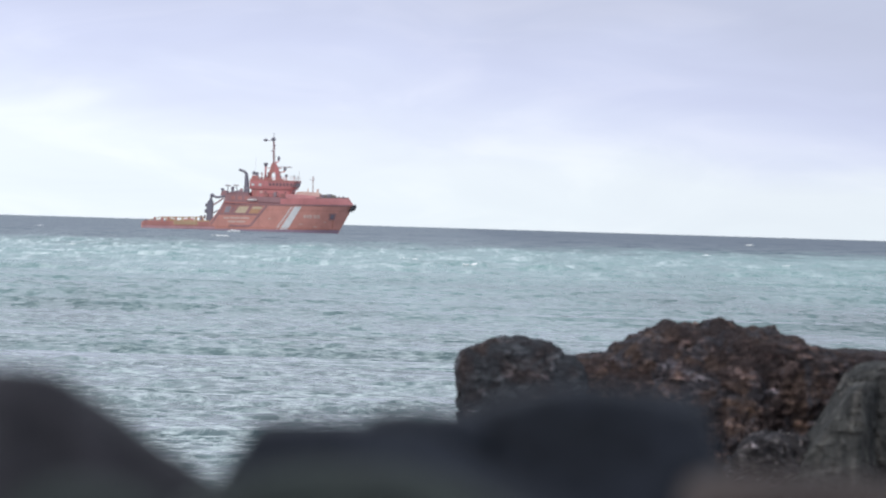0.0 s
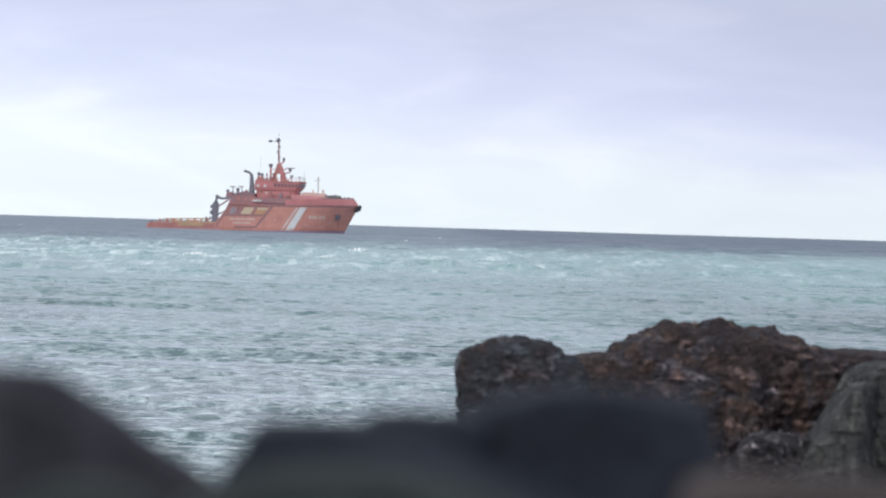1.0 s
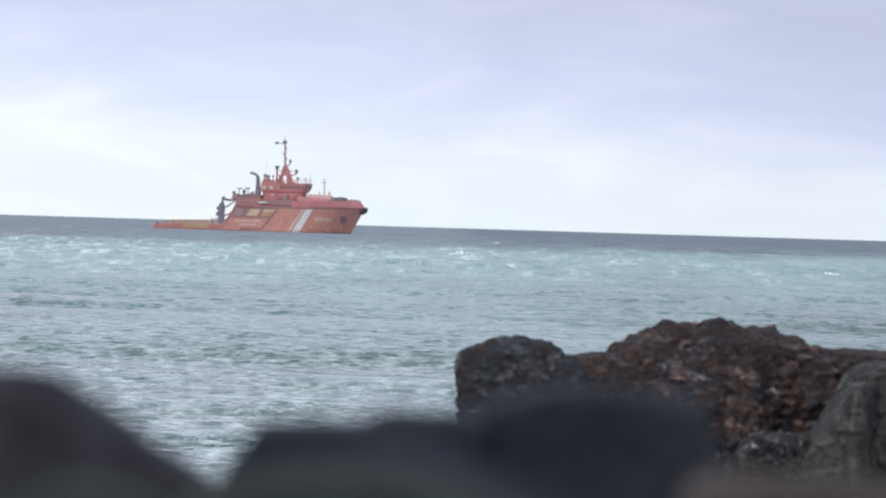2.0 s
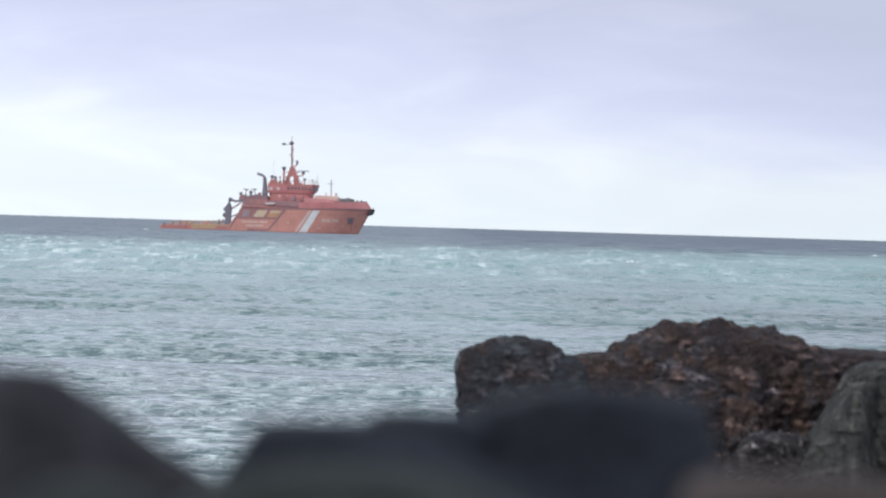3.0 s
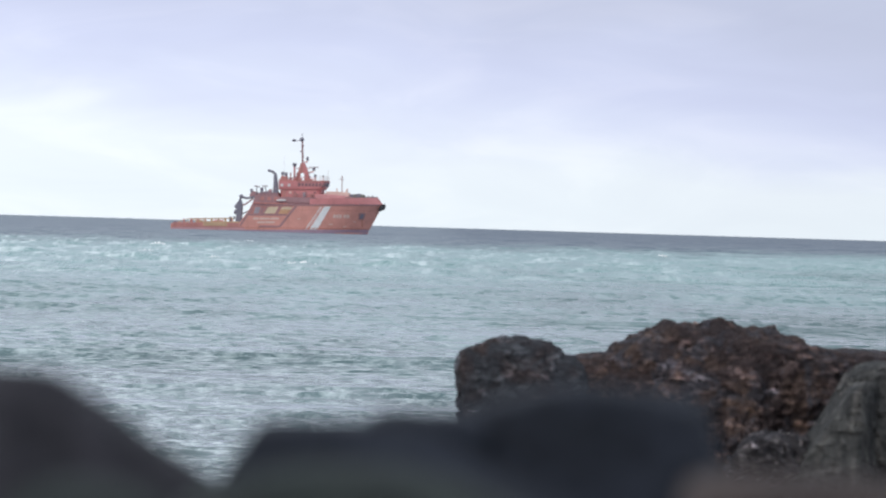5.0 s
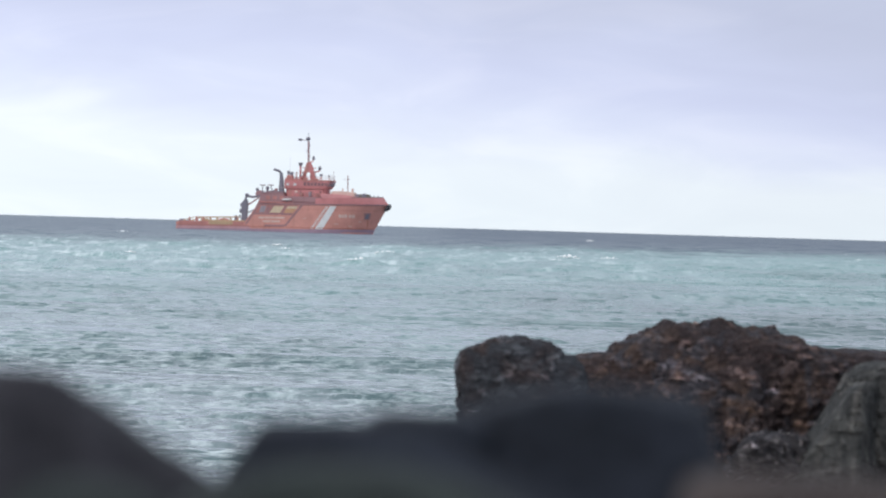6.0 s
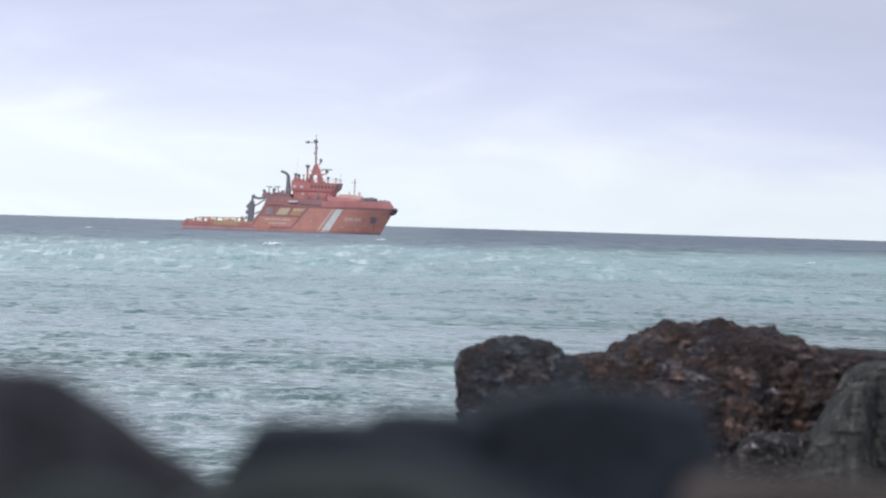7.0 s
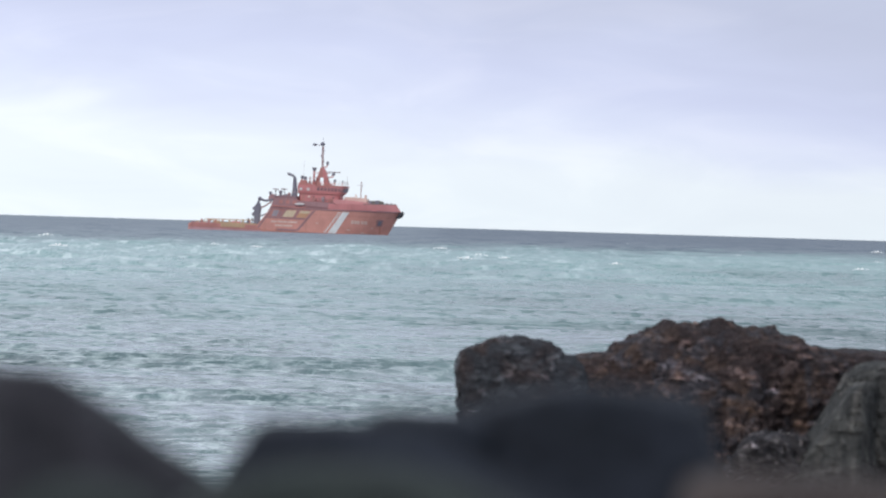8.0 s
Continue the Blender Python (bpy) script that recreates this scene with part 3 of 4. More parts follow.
def half_breadth(u, z):
    """Half the hull's breadth u metres from the stern at height z."""
    t = min(max(z / 7.5, 0.0), 1.15)
    end = stem(z)
    beam = 7.1 + 0.4 * t
    if u < 3.0:
        beam -= 0.5 * (1 - u / 3.0) ** 2
    u0 = 37.0 + 2.0 * t
    if u <= u0:
        return beam
    w = min((u - u0) / (end - u0), 1.0)
    return max(beam * (1 - w ** (1.9 + 0.9 * t)), 0.02)


def stem(z):
    """Where the bow ends: raked out to the sheer, the bulwark above it leaning back."""
    if z < 0:
        return 52.0 + 0.35 * z
    return 52.0 + 4.0 * min(z, 7.2) / 7.5 - 0.7 * max(z - 7.2, 0.0)


def deck_line(u):
    """Height of the hull's upper edge: low working deck aft, high shelter deck forward."""
    return float(np.interp(u, [0.9, 1.8, 19.0, 22.6, 44, 56.5], [1.7, 2.05, 2.1, 6.9, 6.95, 7.2]))


def band(u0, u1, low, high, thick=0.0, nu=40, nz=6, sides=(-1, 1), out=0.0):
    """Plating on the hull's sides between two heights (functions of u), closed at the stem; thick: its depth inward."""
    bm = bmesh.new()
    for side in sides:
        rows = []
        for i in range(nu + 1):
            f = i / nu
            row = []
            for j in range(nz + 1):
                g = j / nz
                u = u0 + (u1 - u0) * f
                z = low(u) + (high(u) - low(u)) * g
                if u > 44:
                    u = 44 + (u - 44) * (stem(z) - 44) / (56.0 - 44)
                h = half_breadth(u, z) + out
                row.append((u - MID, side * h, z))
            rows.append(row)
        skins = [rows]
        if thick:
            skins.append([[(x, y - math.copysign(min(thick, abs(y)), y), z) for x, y, z in row] for row in rows])
        grids = [[[bm.verts.new(c) for c in row] for row in skin] for skin in skins]
        for g in grids:
            for i in range(nu):
                for j in range(nz):
                    bm.faces.new((g[i][j], g[i + 1][j], g[i + 1][j + 1], g[i][j + 1]))
        if thick:
            a, b = grids
            for i in range(nu):
                bm.faces.new((a[i][nz], a[i + 1][nz], b[i + 1][nz], b[i][nz]))
                bm.faces.new((a[i][0], a[i + 1][0], b[i + 1][0], b[i][0]))
            for j in range(nz):
                bm.faces.new((a[0][j], a[0][j + 1], b[0][j + 1], b[0][j]))
                bm.faces.new((a[nu][j], a[nu][j + 1], b[nu][j + 1], b[nu][j]))
    return bm


def hull_mesh():
    """Closed hull with bottom, transom and decks."""
    bm = bmesh.new()
    stations = [0.9, 1.4, 1.8, 3.4, 6, 10, 14, 18.9, 19.0, 19.9, 20.8, 21.7, 22.6, 25, 30, 35, 38, 40, 42, 44] + [44 + i * 0.75 for i in range(1, 17)]
    rings = []
    for u in stations:
        ring = []
        top = deck_line(u)
        for j in range(9):
            z = -1.8 + (top + 1.8) * j / 8
            x = u if u <= 44 else 44 + (u - 44) * (stem(z) - 44) / 12.0
            ring.append((x - MID, half_breadth(x, z), z))
        rings.append([bm.verts.new((x, -y, z)) for x, y, z in ring] + [bm.verts.new((x, y, z)) for x, y, z in reversed(ring)])
    n = len(rings[0])
    for a, b in zip(rings, rings[1:]):
        for k in range(n):
            bm.faces.new((a[k], b[k], b[(k + 1) % n], a[(k + 1) % n]))
    bm.faces.new(rings[0])
    bm.faces.new(rings[-1])
    return bm


def decal(corners, out=0.04, side=-1, nu=6, nz=6):
    """A thin plate laid on the hull side over the four-cornered patch (u, z): low aft, low fore, high fore, high aft."""
    bm = bmesh.new()
    (a, b), (c, d), (e, f), (g, h) = corners
    layers = []
    for depth in (out, -0.02):
        vs = []
        for j in range(nz + 1):
            q = j / nz
            row = []
            for i in range(nu + 1):
                p = i / nu
                u = (a + (c - a) * p) * (1 - q) + (g + (e - g) * p) * q
                z = (b + (d - b) * p) * (1 - q) + (h + (f - h) * p) * q
                row.append(bm.verts.new((u - MID, side * (half_breadth(u, z) + depth), z)))
            vs.append(row)
        layers.append(vs)
    top, low = layers
    for j in range(nz):
        for i in range(nu):
            bm.faces.new((top[j][i], top[j][i + 1], top[j + 1][i + 1], top[j + 1][i]))
    rim = [(0, i) for i in range(nu)] + [(j, nu) for j in range(nz)] + [(nz, i) for i in range(nu, 0, -1)] + [(j, 0) for j in range(nz, 0, -1)]
    for k in range(len(rim)):
        (j0, i0), (j1, i1) = rim[k], rim[(k + 1) % len(rim)]
        bm.faces.new((top[j0][i0], top[j1][i1], low[j1][i1], low[j0][i0]))
    return bm


def prism(outline, half, y=0.0, bevel=0.12, taper=0.0):
    """A side outline of (u, z) drawn out athwartships to both sides of y, with eased edges; taper: inward lean per metre of height."""
    bm = bmesh.new()
    z0 = min(z for _, z in outline)
    near = [bm.verts.new((u - MID, y - half + taper * (z - z0), z)) for u, z in outline]
    far = [bm.verts.new((u - MID, y + half - taper * (z - z0), z)) for u, z in outline]
    bm.faces.new(near)
    bm.faces.new(far)
    n = len(outline)
    for k in range(n):
        bm.faces.new((near[k], near[(k + 1) % n], far[(k + 1) % n], far[k]))
    if bevel:
        bmesh.ops.recalc_face_normals(bm, faces=bm.faces)
        bmesh.ops.bevel(bm, geom=list(bm.edges), offset=bevel, segments=2, affect="EDGES", clamp_overlap=True)
    return bm


def rod(points, radius, bm=None, sides=8):
    """A round bar through (u, y, z) points."""
    bm = bm or bmesh.new()
    pts = [Vector((u - MID, y, z)) for u, y, z in points]
    for a, b in zip(pts, pts[1:]):
        d = b - a
        m = Matrix.Translation((a + b) / 2) @ d.to_track_quat("Z", "Y").to_matrix().to_4x4()
        bmesh.ops.create_cone(bm, cap_ends=True, segments=sides, radius1=radius, radius2=radius, depth=d.length + radius * 0.6, matrix=m)
    return bm


def lump(u, y, z, rx, ry, rz):
    bm = bmesh.new()
    bmesh.ops.create_icosphere(bm, subdivisions=2, radius=1.0, matrix=Matrix.Translation((u - MID, y, z)) @ Matrix.Diagonal((rx, ry, rz, 1)))
    return bm


def drum(u, y, z, radius, height, tip=None, axis="Z"):
    bm = bmesh.new()
    turn = Matrix.Rotation(radians(90), 4, "X") if axis == "Y" else Matrix.Identity(4)
    bmesh.ops.create_cone(bm, cap_ends=True, segments=18, radius1=radius, radius2=tip or radius, depth=height,
                          matrix=Matrix.Translation((u - MID, y, z)) @ turn)
    bmesh.ops.bevel(bm, geom=[e for e in bm.edges if len(e.link_faces) == 2 and e.calc_face_angle(0) > 1], offset=radius * 0.15, segments=2, affect="EDGES")
    return bm


def loft_box(levels, half, y=0.0, bevel=0.1):
    """A house of stacked side sections (z, aft u, fore u, breadth factor), with rounded upright corners in plan."""
    bm = bmesh.new()
    rings = []
    for z, a, f, k in levels:
        h = half * k
        c = min(0.9, (f - a) * 0.2)
        plan = [(a, -h + c), (a + c * 0.3, -h + c * 0.3), (a + c, -h), (f - c, -h), (f - c * 0.3, -h + c * 0.3), (f, -h + c),
                (f, h - c), (f - c * 0.3, h - c * 0.3), (f - c, h), (a + c, h), (a + c * 0.3, h - c * 0.3), (a, h - c)]
        rings.append([bm.verts.new((u - MID, y + v, z)) for u, v in plan])
    n = len(rings[0])
    for p, q in zip(rings, rings[1:]):
        for k in range(n):
            bm.faces.new((p[k], p[(k + 1) % n], q[(k + 1) % n], q[k]))
    bm.faces.new(rings[0])
    bm.faces.new(rings[-1])
    bmesh.ops.recalc_face_normals(bm, faces=bm.faces)
    if bevel:
        rim = [e for e in bm.edges if len(e.link_faces) == 2 and max(len(f.verts) for f in e.link_faces) == n]
        bmesh.ops.bevel(bm, geom=rim, offset=bevel, segments=2, affect="EDGES", clamp_overlap=True)
    return bm


def railing(parent, points, mat, high=1.0, gap=1.5, bar=0.055):
    """Posts and two bars along (u, y, z) deck points."""
    for a, b in zip(points, points[1:]):
        a, b = Vector(a), Vector(b)
        count = max(int((b - a).length / gap), 1)
        for k in range(count + 1):
            p = a + (b - a) * k / count
            part("rail_post", rod([tuple(p), (p.x, p.y, p.z + high)], bar), mat, parent)
        for f in (0.5, 1.0):
            part("handrail", rod([(a.x, a.y, a.z + high * f), (b.x, b.y, b.z + high * f)], bar * 0.9), mat, parent)


def build_vessel():
    ship = new("rescue_vessel")
    tagged(ship, "orange salvage tug with white hull stripe under way at sea", "ship")
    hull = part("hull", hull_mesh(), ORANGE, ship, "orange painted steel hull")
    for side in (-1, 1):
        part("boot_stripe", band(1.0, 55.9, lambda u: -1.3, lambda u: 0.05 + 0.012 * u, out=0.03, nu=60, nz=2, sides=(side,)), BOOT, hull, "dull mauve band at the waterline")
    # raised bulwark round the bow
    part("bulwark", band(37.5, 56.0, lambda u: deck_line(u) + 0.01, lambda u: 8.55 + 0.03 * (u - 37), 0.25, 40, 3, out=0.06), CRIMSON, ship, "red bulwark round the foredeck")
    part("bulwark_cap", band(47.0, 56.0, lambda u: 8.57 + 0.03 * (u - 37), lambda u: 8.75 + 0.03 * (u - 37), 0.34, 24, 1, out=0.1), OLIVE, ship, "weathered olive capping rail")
    part("bow_fender", prism([(54.5, 5.5), (55.7, 5.6), (56.5, 6.6), (56.5, 7.4), (55.9, 7.6), (55.2, 6.6)], 1.5, 0, 0.3), BLACK, ship, "black rubber bow fender")
    for side in (-1, 1):
        part("strake", band(22.7, 55.8, lambda u: 6.62 + 0.012 * (u - 22), lambda u: 6.95 + 0.012 * (u - 22), nu=40, nz=1, out=0.16, thick=0.2, sides=(side,)), MAROON, hull, "dark rubbing strake")
        part("strake", band(1.1, 20.0, lambda u: 0.85, lambda u: 1.2, nu=24, nz=1, out=0.14, thick=0.2, sides=(side,)), WINE, hull, "dark red rubbing strake")
        part("strake", band(20.0, 54.6, lambda u: 0.8, lambda u: 0.93, nu=40, nz=1, out=0.07, thick=0.1, sides=(side,)), RUSTY, hull, "worn weld seam along the hull")
        part("strake", band(33.0, 54.0, lambda u: 5.55, lambda u: 5.62, nu=30, nz=1, out=0.04, thick=0.08, sides=(side,)), RUSTY, hull, "worn weld seam along the hull")
        part("side_plating", band(1.2, 20.4, lambda u: 0.08 + 0.012 * u, lambda u: 0.82, nu=24, nz=2, out=0.03, thick=0.06, sides=(side,)), MAUVE, hull, "pinkish lower plating paled by haze")
    # markings on both sides
    for side in (-1, 1):
        part("stripe", decal([(37.4, 0.55), (39.45, 0.55), (43.05, 6.6), (41.3, 6.6)], 0.04, side), WHITE, hull, "white diagonal stripe")
        for k in range(13):
            z, u = 0.65 + k * 0.46, 36.25 + k * 0.315
            part("stripe_dash", decal([(u, z), (u + 0.62, z), (u + 0.75, z + 0.24), (u + 0.13, z + 0.24)], 0.04, side, 1, 1), WHITE, hull)
        for u, w in ((43.6, 0.62), (44.4, 0.55), (45.1, 0.6), (46.15, 0.42), (46.7, 0.28), (47.1, 0.5)):
            part("lettering", decal([(u, 3.65), (u + w, 3.65), (u + w, 4.5), (u, 4.5)], 0.04, side, 2, 2), FADED, hull, "faded white lettering bar")
        for u, w, z in ((22.6, 1.5, 3.05), (24.3, 2.5, 3.07), (27.0, 2.4, 3.1), (23.7, 2.0, 2.1), (25.9, 2.3, 2.12)):
            part("lettering", decal([(u, z), (u + w, z), (u + w + 0.1, z + 0.42), (u + 0.1, z + 0.42)], 0.04, side, 3, 2), FADED, hull, "faded white lettering bar")
        # framed bays under the shelter deck
        part("bay", decal([(21.7, 4.45), (31.4, 4.45), (33.2, 6.6), (22.9, 6.6)], 0.03, side, 10, 4), WINE, hull, "recessed deck bay in dull red")
        part("panel", decal([(25.5, 4.6), (28.3, 4.6), (29.3, 6.35), (26.7, 6.35)], 0.07, side, 4, 3), CREAM, hull, "cream storage panel")
        part("panel", decal([(29.2, 4.6), (31.5, 4.6), (32.5, 5.7), (29.9, 5.7)], 0.07, side, 4, 2), TERRA, hull, "orange brown storage panel")
        part("panel", decal([(29.9, 5.72), (32.5, 5.72), (32.95, 6.35), (30.3, 6.35)], 0.08, side, 4, 2), CREAM, hull, "cream storage panel")
        part("gear_locker", decal([(22.7, 4.6), (24.1, 4.6), (24.7, 6.3), (23.3, 6.3)], 0.08, side, 2, 3), GREY, hull, "grey gear locker")
        part("gear_locker", decal([(24.3, 4.6), (25.0, 4.6), (25.6, 6.0), (24.9, 6.0)], 0.06, side, 2, 3), MAROON, hull)
        for a, b, c, d in ((25.1, 26.3, 25.4, 26.6), (28.55, 29.6, 28.95, 30.0)):
            part("bay_post", decal([(a, 4.45), (c, 4.45), (d, 6.6), (b, 6.6)], 0.09, side, 1, 4), MAROON, hull)
        part("frame", decal([(29.25, 1.15), (29.9, 1.15), (34.25, 6.62), (33.6, 6.62)], 0.06, side, 2, 8), MAROON, hull, "dark slanting frame")
        part("frame", decal([(24.0, 0.98), (29.3, 1.0), (29.6, 1.5), (24.4, 1.48)], 0.06, side, 8, 2), MAROON, hull, "dark frame rail")
        part("frame", decal([(21.2, 4.08), (31.4, 4.1), (31.75, 4.45), (21.5, 4.43)], 0.06, side, 8, 2), MAROON, hull, "dark frame rail")
        part("frame", decal([(19.0, 1.4), (19.5, 1.4), (23.0, 6.6), (22.5, 6.6)], 0.06, side, 2, 8), MAROON, hull, "dark slanting frame")
        # working deck sides
        part("side_panel", decal([(9.4, 1.22), (15.8, 1.22), (15.8, 2.05), (9.6, 2.05)], 0.06, side, 4, 2), YELLOW, hull, "weathered yellow side panel")
        part("side_panel", decal([(1.4, 1.22), (9.2, 1.22), (9.3, 2.0), (1.7, 1.95)], 0.05, side, 6, 2), WINE, hull, "dull red weathered side panel")
        part("side_panel", decal([(15.9, 1.22), (18.8, 1.22), (18.9, 2.05), (15.9, 2.05)], 0.05, side, 4, 2), WINE, hull, "dull red weathered side panel")
        part("anchor_pocket", decal([(49.8, 3.3), (51.2, 3.3), (51.6, 5.0), (50.0, 5.0)], 0.05, side, 3, 3), MAROON, hull, "dull anchor recess")
        part("anchor", decal([(50.2, 3.5), (50.8, 3.5), (51.2, 4.7), (50.5, 4.7)], 0.14, side, 2, 2), DARK, hull, "dark stowed anchor")
        part("rust_streak", decal([(50.45, 1.2), (50.75, 1.2), (50.95, 3.3), (50.6, 3.3)], 0.03, side, 1, 3), RUSTY, hull, "rusty streak below the anchor")
        for u, z, w in ((42.4, 1.9, 1.0), (48.6, 2.6, 0.5), (34.4, 3.2, 0.7), (46.0, 1.3, 0.8)):
            part("draught_mark", decal([(u, z), (u + w, z), (u + w, z + 0.2), (u, z + 0.2)], 0.03, side, 1, 1), FADED, hull)
    # working deck
    for side in (-1, 1):
        for u in (4.2, 6.0, 7.8, 9.6, 11.4, 13.2, 15.0, 16.8):
            part("rail_post", prism([(u, 2.0), (u + 0.4, 2.0), (u + 0.26, 3.1), (u, 3.1)], 0.16, side * 6.7, 0.05), WINE if u < 9 or u > 16 else YELLOW, ship)
        part("cargo_rail", rod([(2.6, side * 6.7, 2.0), (3.6, side * 6.7, 2.4), (5.8, side * 6.7, 3.05), (17.4, side * 6.7, 3.3)], 0.12), YELLOW, ship, "yellow pipe cargo rail")
        part("bulwark", prism([(9.0, 2.0), (18.9, 2.0), (18.9, 2.45), (9.4, 2.4)], 0.12, side * 6.95, 0.04), YELLOW, ship, "low yellow deck bulwark")
    part("stern_roller", drum(1.6, 0, 2.0, 0.5, 7.5, axis="Y"), DARK, ship, "dark steel stern roller")
    part("deck_crate", prism([(7.0, 2.05), (8.8, 2.05), (8.8, 2.75), (7.0, 2.75)], 1.2, -3.5), YELLOW, ship, "yellow deck crate")
    part("deck_crate", prism([(11.6, 2.05), (14.0, 2.05), (14.0, 2.8), (11.6, 2.8)], 1.0, -2.2), CRIMSON, ship, "red deck crate")
    part("capstan", drum(16.4, -5.4, 2.9, 0.4, 1.6, 0.3), DARK, ship, "dark deck capstan")
    part("capstan", drum(4.0, -4.4, 2.3, 0.35, 0.6, 0.3), DARK, ship, "dark deck capstan")
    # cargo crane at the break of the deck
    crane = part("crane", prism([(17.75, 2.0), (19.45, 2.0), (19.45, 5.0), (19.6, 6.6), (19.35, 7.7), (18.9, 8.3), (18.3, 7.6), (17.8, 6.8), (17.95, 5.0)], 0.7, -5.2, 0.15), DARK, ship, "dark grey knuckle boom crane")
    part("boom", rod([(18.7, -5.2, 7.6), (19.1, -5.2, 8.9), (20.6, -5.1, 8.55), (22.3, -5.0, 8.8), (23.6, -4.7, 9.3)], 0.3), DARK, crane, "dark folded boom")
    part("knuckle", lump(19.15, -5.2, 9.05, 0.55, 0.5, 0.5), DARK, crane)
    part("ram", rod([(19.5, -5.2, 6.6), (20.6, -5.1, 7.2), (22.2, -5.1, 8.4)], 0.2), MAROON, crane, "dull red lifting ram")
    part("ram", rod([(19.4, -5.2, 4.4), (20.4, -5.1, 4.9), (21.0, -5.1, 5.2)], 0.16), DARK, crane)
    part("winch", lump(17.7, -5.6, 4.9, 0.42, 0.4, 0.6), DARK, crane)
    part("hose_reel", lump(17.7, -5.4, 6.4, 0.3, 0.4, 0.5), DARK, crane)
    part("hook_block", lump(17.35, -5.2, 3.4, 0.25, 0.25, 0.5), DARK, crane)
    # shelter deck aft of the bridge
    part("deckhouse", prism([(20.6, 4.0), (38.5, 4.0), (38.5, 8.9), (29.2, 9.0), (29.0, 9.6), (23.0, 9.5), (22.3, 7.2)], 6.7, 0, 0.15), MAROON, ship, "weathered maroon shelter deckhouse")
    part("deck_edge", prism([(31.6, 7.5), (38.7, 7.35), (38.9, 8.9), (31.8, 8.95)], 7.0, 0, 0.12), MAROON, ship, "dull red side screen")
    part("deck_edge", prism([(22.5, 7.15), (31.6, 7.0), (31.6, 7.35), (22.6, 7.5)], 7.05, 0, 0.08), WINE, ship, "dull red deck edge plating")
    part("deckhouse", prism([(23.2, 9.5), (28.9, 9.5), (28.9, 10.1), (25.6, 10.2), (23.6, 10.0)], 5.2, 0, 0.12), MAROON, ship, "low maroon deckhouse")
    for u in (24.4, 26.2, 28.0):
        part("vent_panel", prism([(u, 8.0), (u + 1.0, 8.0), (u + 1.0, 9.0), (u, 9.0)], 0.06, -6.72, 0.03), WINE, ship, "dull red louvred vent panel")
    railing(ship, [(23.2, -6.6, 9.5), (28.8, -6.6, 9.6)], DARK, 0.7, 1.4)
    boat = part("rescue_boat", lump(29.9, -7.0, 8.05, 1.4, 0.6, 0.36), PALE, ship, "pale covered rescue boat")
    part("keel", prism([(28.8, 7.6), (31.0, 7.6), (31.0, 7.8), (28.8, 7.8)], 0.2, -7.0, 0.04), CRIMSON, boat)
    part("davit", rod([(29.3, -6.4, 8.4), (29.3, -6.6, 9.3), (29.4, -7.0, 9.3)], 0.1), CRIMSON, boat)
    # floodlights and deck gear
    for u, z, lean in ((22.9, 11.6, -0.2), (25.0, 11.7, 0.6)):
        lamp = part("floodlight_post", rod([(u + lean, -2.5, 9.6), (u, -2.5, z)], 0.12), DARK, ship, "slim floodlight post")
        part("floodlight", prism([(u - 0.75, z), (u + 0.75, z - 0.1), (u + 0.75, z + 0.2), (u - 0.75, z + 0.3)], 0.35, -2.5, 0.06), GREY, lamp)
    part("deck_gear", lump(24.2, -2.8, 11.0, 0.5, 0.4, 0.5), DARK, ship)
    part("deck_gear", rod([(24.2, -2.8, 9.8), (24.2, -2.8, 10.8)], 0.3), DARK, ship)
    part("deck_gear", rod([(24.4, -2.8, 10.0), (25.9, -2.8, 10.3), (26.6, -2.8, 10.2)], 0.25), DARK, ship)
    part("winch_house", prism([(21.4, 8.9), (23.2, 9.2), (23.2, 10.2), (22.2, 10.4), (21.4, 9.8)], 1.4, -3.8, 0.12), MAROON, ship, "small dull red winch house")
    part("ventilator", drum(21.7, -4.0, 10.5, 0.3, 0.9, 0.45), DARK, ship)
    part("ventilator", drum(26.6, -3.6, 10.5, 0.5, 0.9, 0.4), MAROON, ship)
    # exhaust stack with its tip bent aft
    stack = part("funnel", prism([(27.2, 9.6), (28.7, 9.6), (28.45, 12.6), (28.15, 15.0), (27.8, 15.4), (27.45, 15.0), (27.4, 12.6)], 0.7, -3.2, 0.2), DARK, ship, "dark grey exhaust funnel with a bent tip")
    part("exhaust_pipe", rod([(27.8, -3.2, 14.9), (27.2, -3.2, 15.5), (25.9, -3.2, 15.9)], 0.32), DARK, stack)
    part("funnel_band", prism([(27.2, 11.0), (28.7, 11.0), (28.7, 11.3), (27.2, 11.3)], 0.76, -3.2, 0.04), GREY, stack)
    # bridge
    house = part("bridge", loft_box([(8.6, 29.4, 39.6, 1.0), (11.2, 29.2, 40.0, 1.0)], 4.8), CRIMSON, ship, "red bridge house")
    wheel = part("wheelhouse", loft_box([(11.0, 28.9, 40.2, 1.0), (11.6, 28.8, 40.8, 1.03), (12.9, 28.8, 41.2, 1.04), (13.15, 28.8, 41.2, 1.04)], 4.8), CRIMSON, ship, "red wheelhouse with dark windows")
    for i in range(7):
        u = 34.0 + i * 0.92
        part("window", prism([(u, 11.85), (u + 0.62, 11.85), (u + 0.68, 12.65), (u + 0.04, 12.65)], 0.08, -4.97, 0.02), GLASS, wheel, "dark bridge window")
    for i in range(6):
        y = -3.7 + i * 1.48
        part("window", prism([(40.72, 11.7), (40.9, 11.7), (41.22, 12.75), (41.05, 12.75)], 0.58, y, 0.02), GLASS, wheel, "dark bridge window")
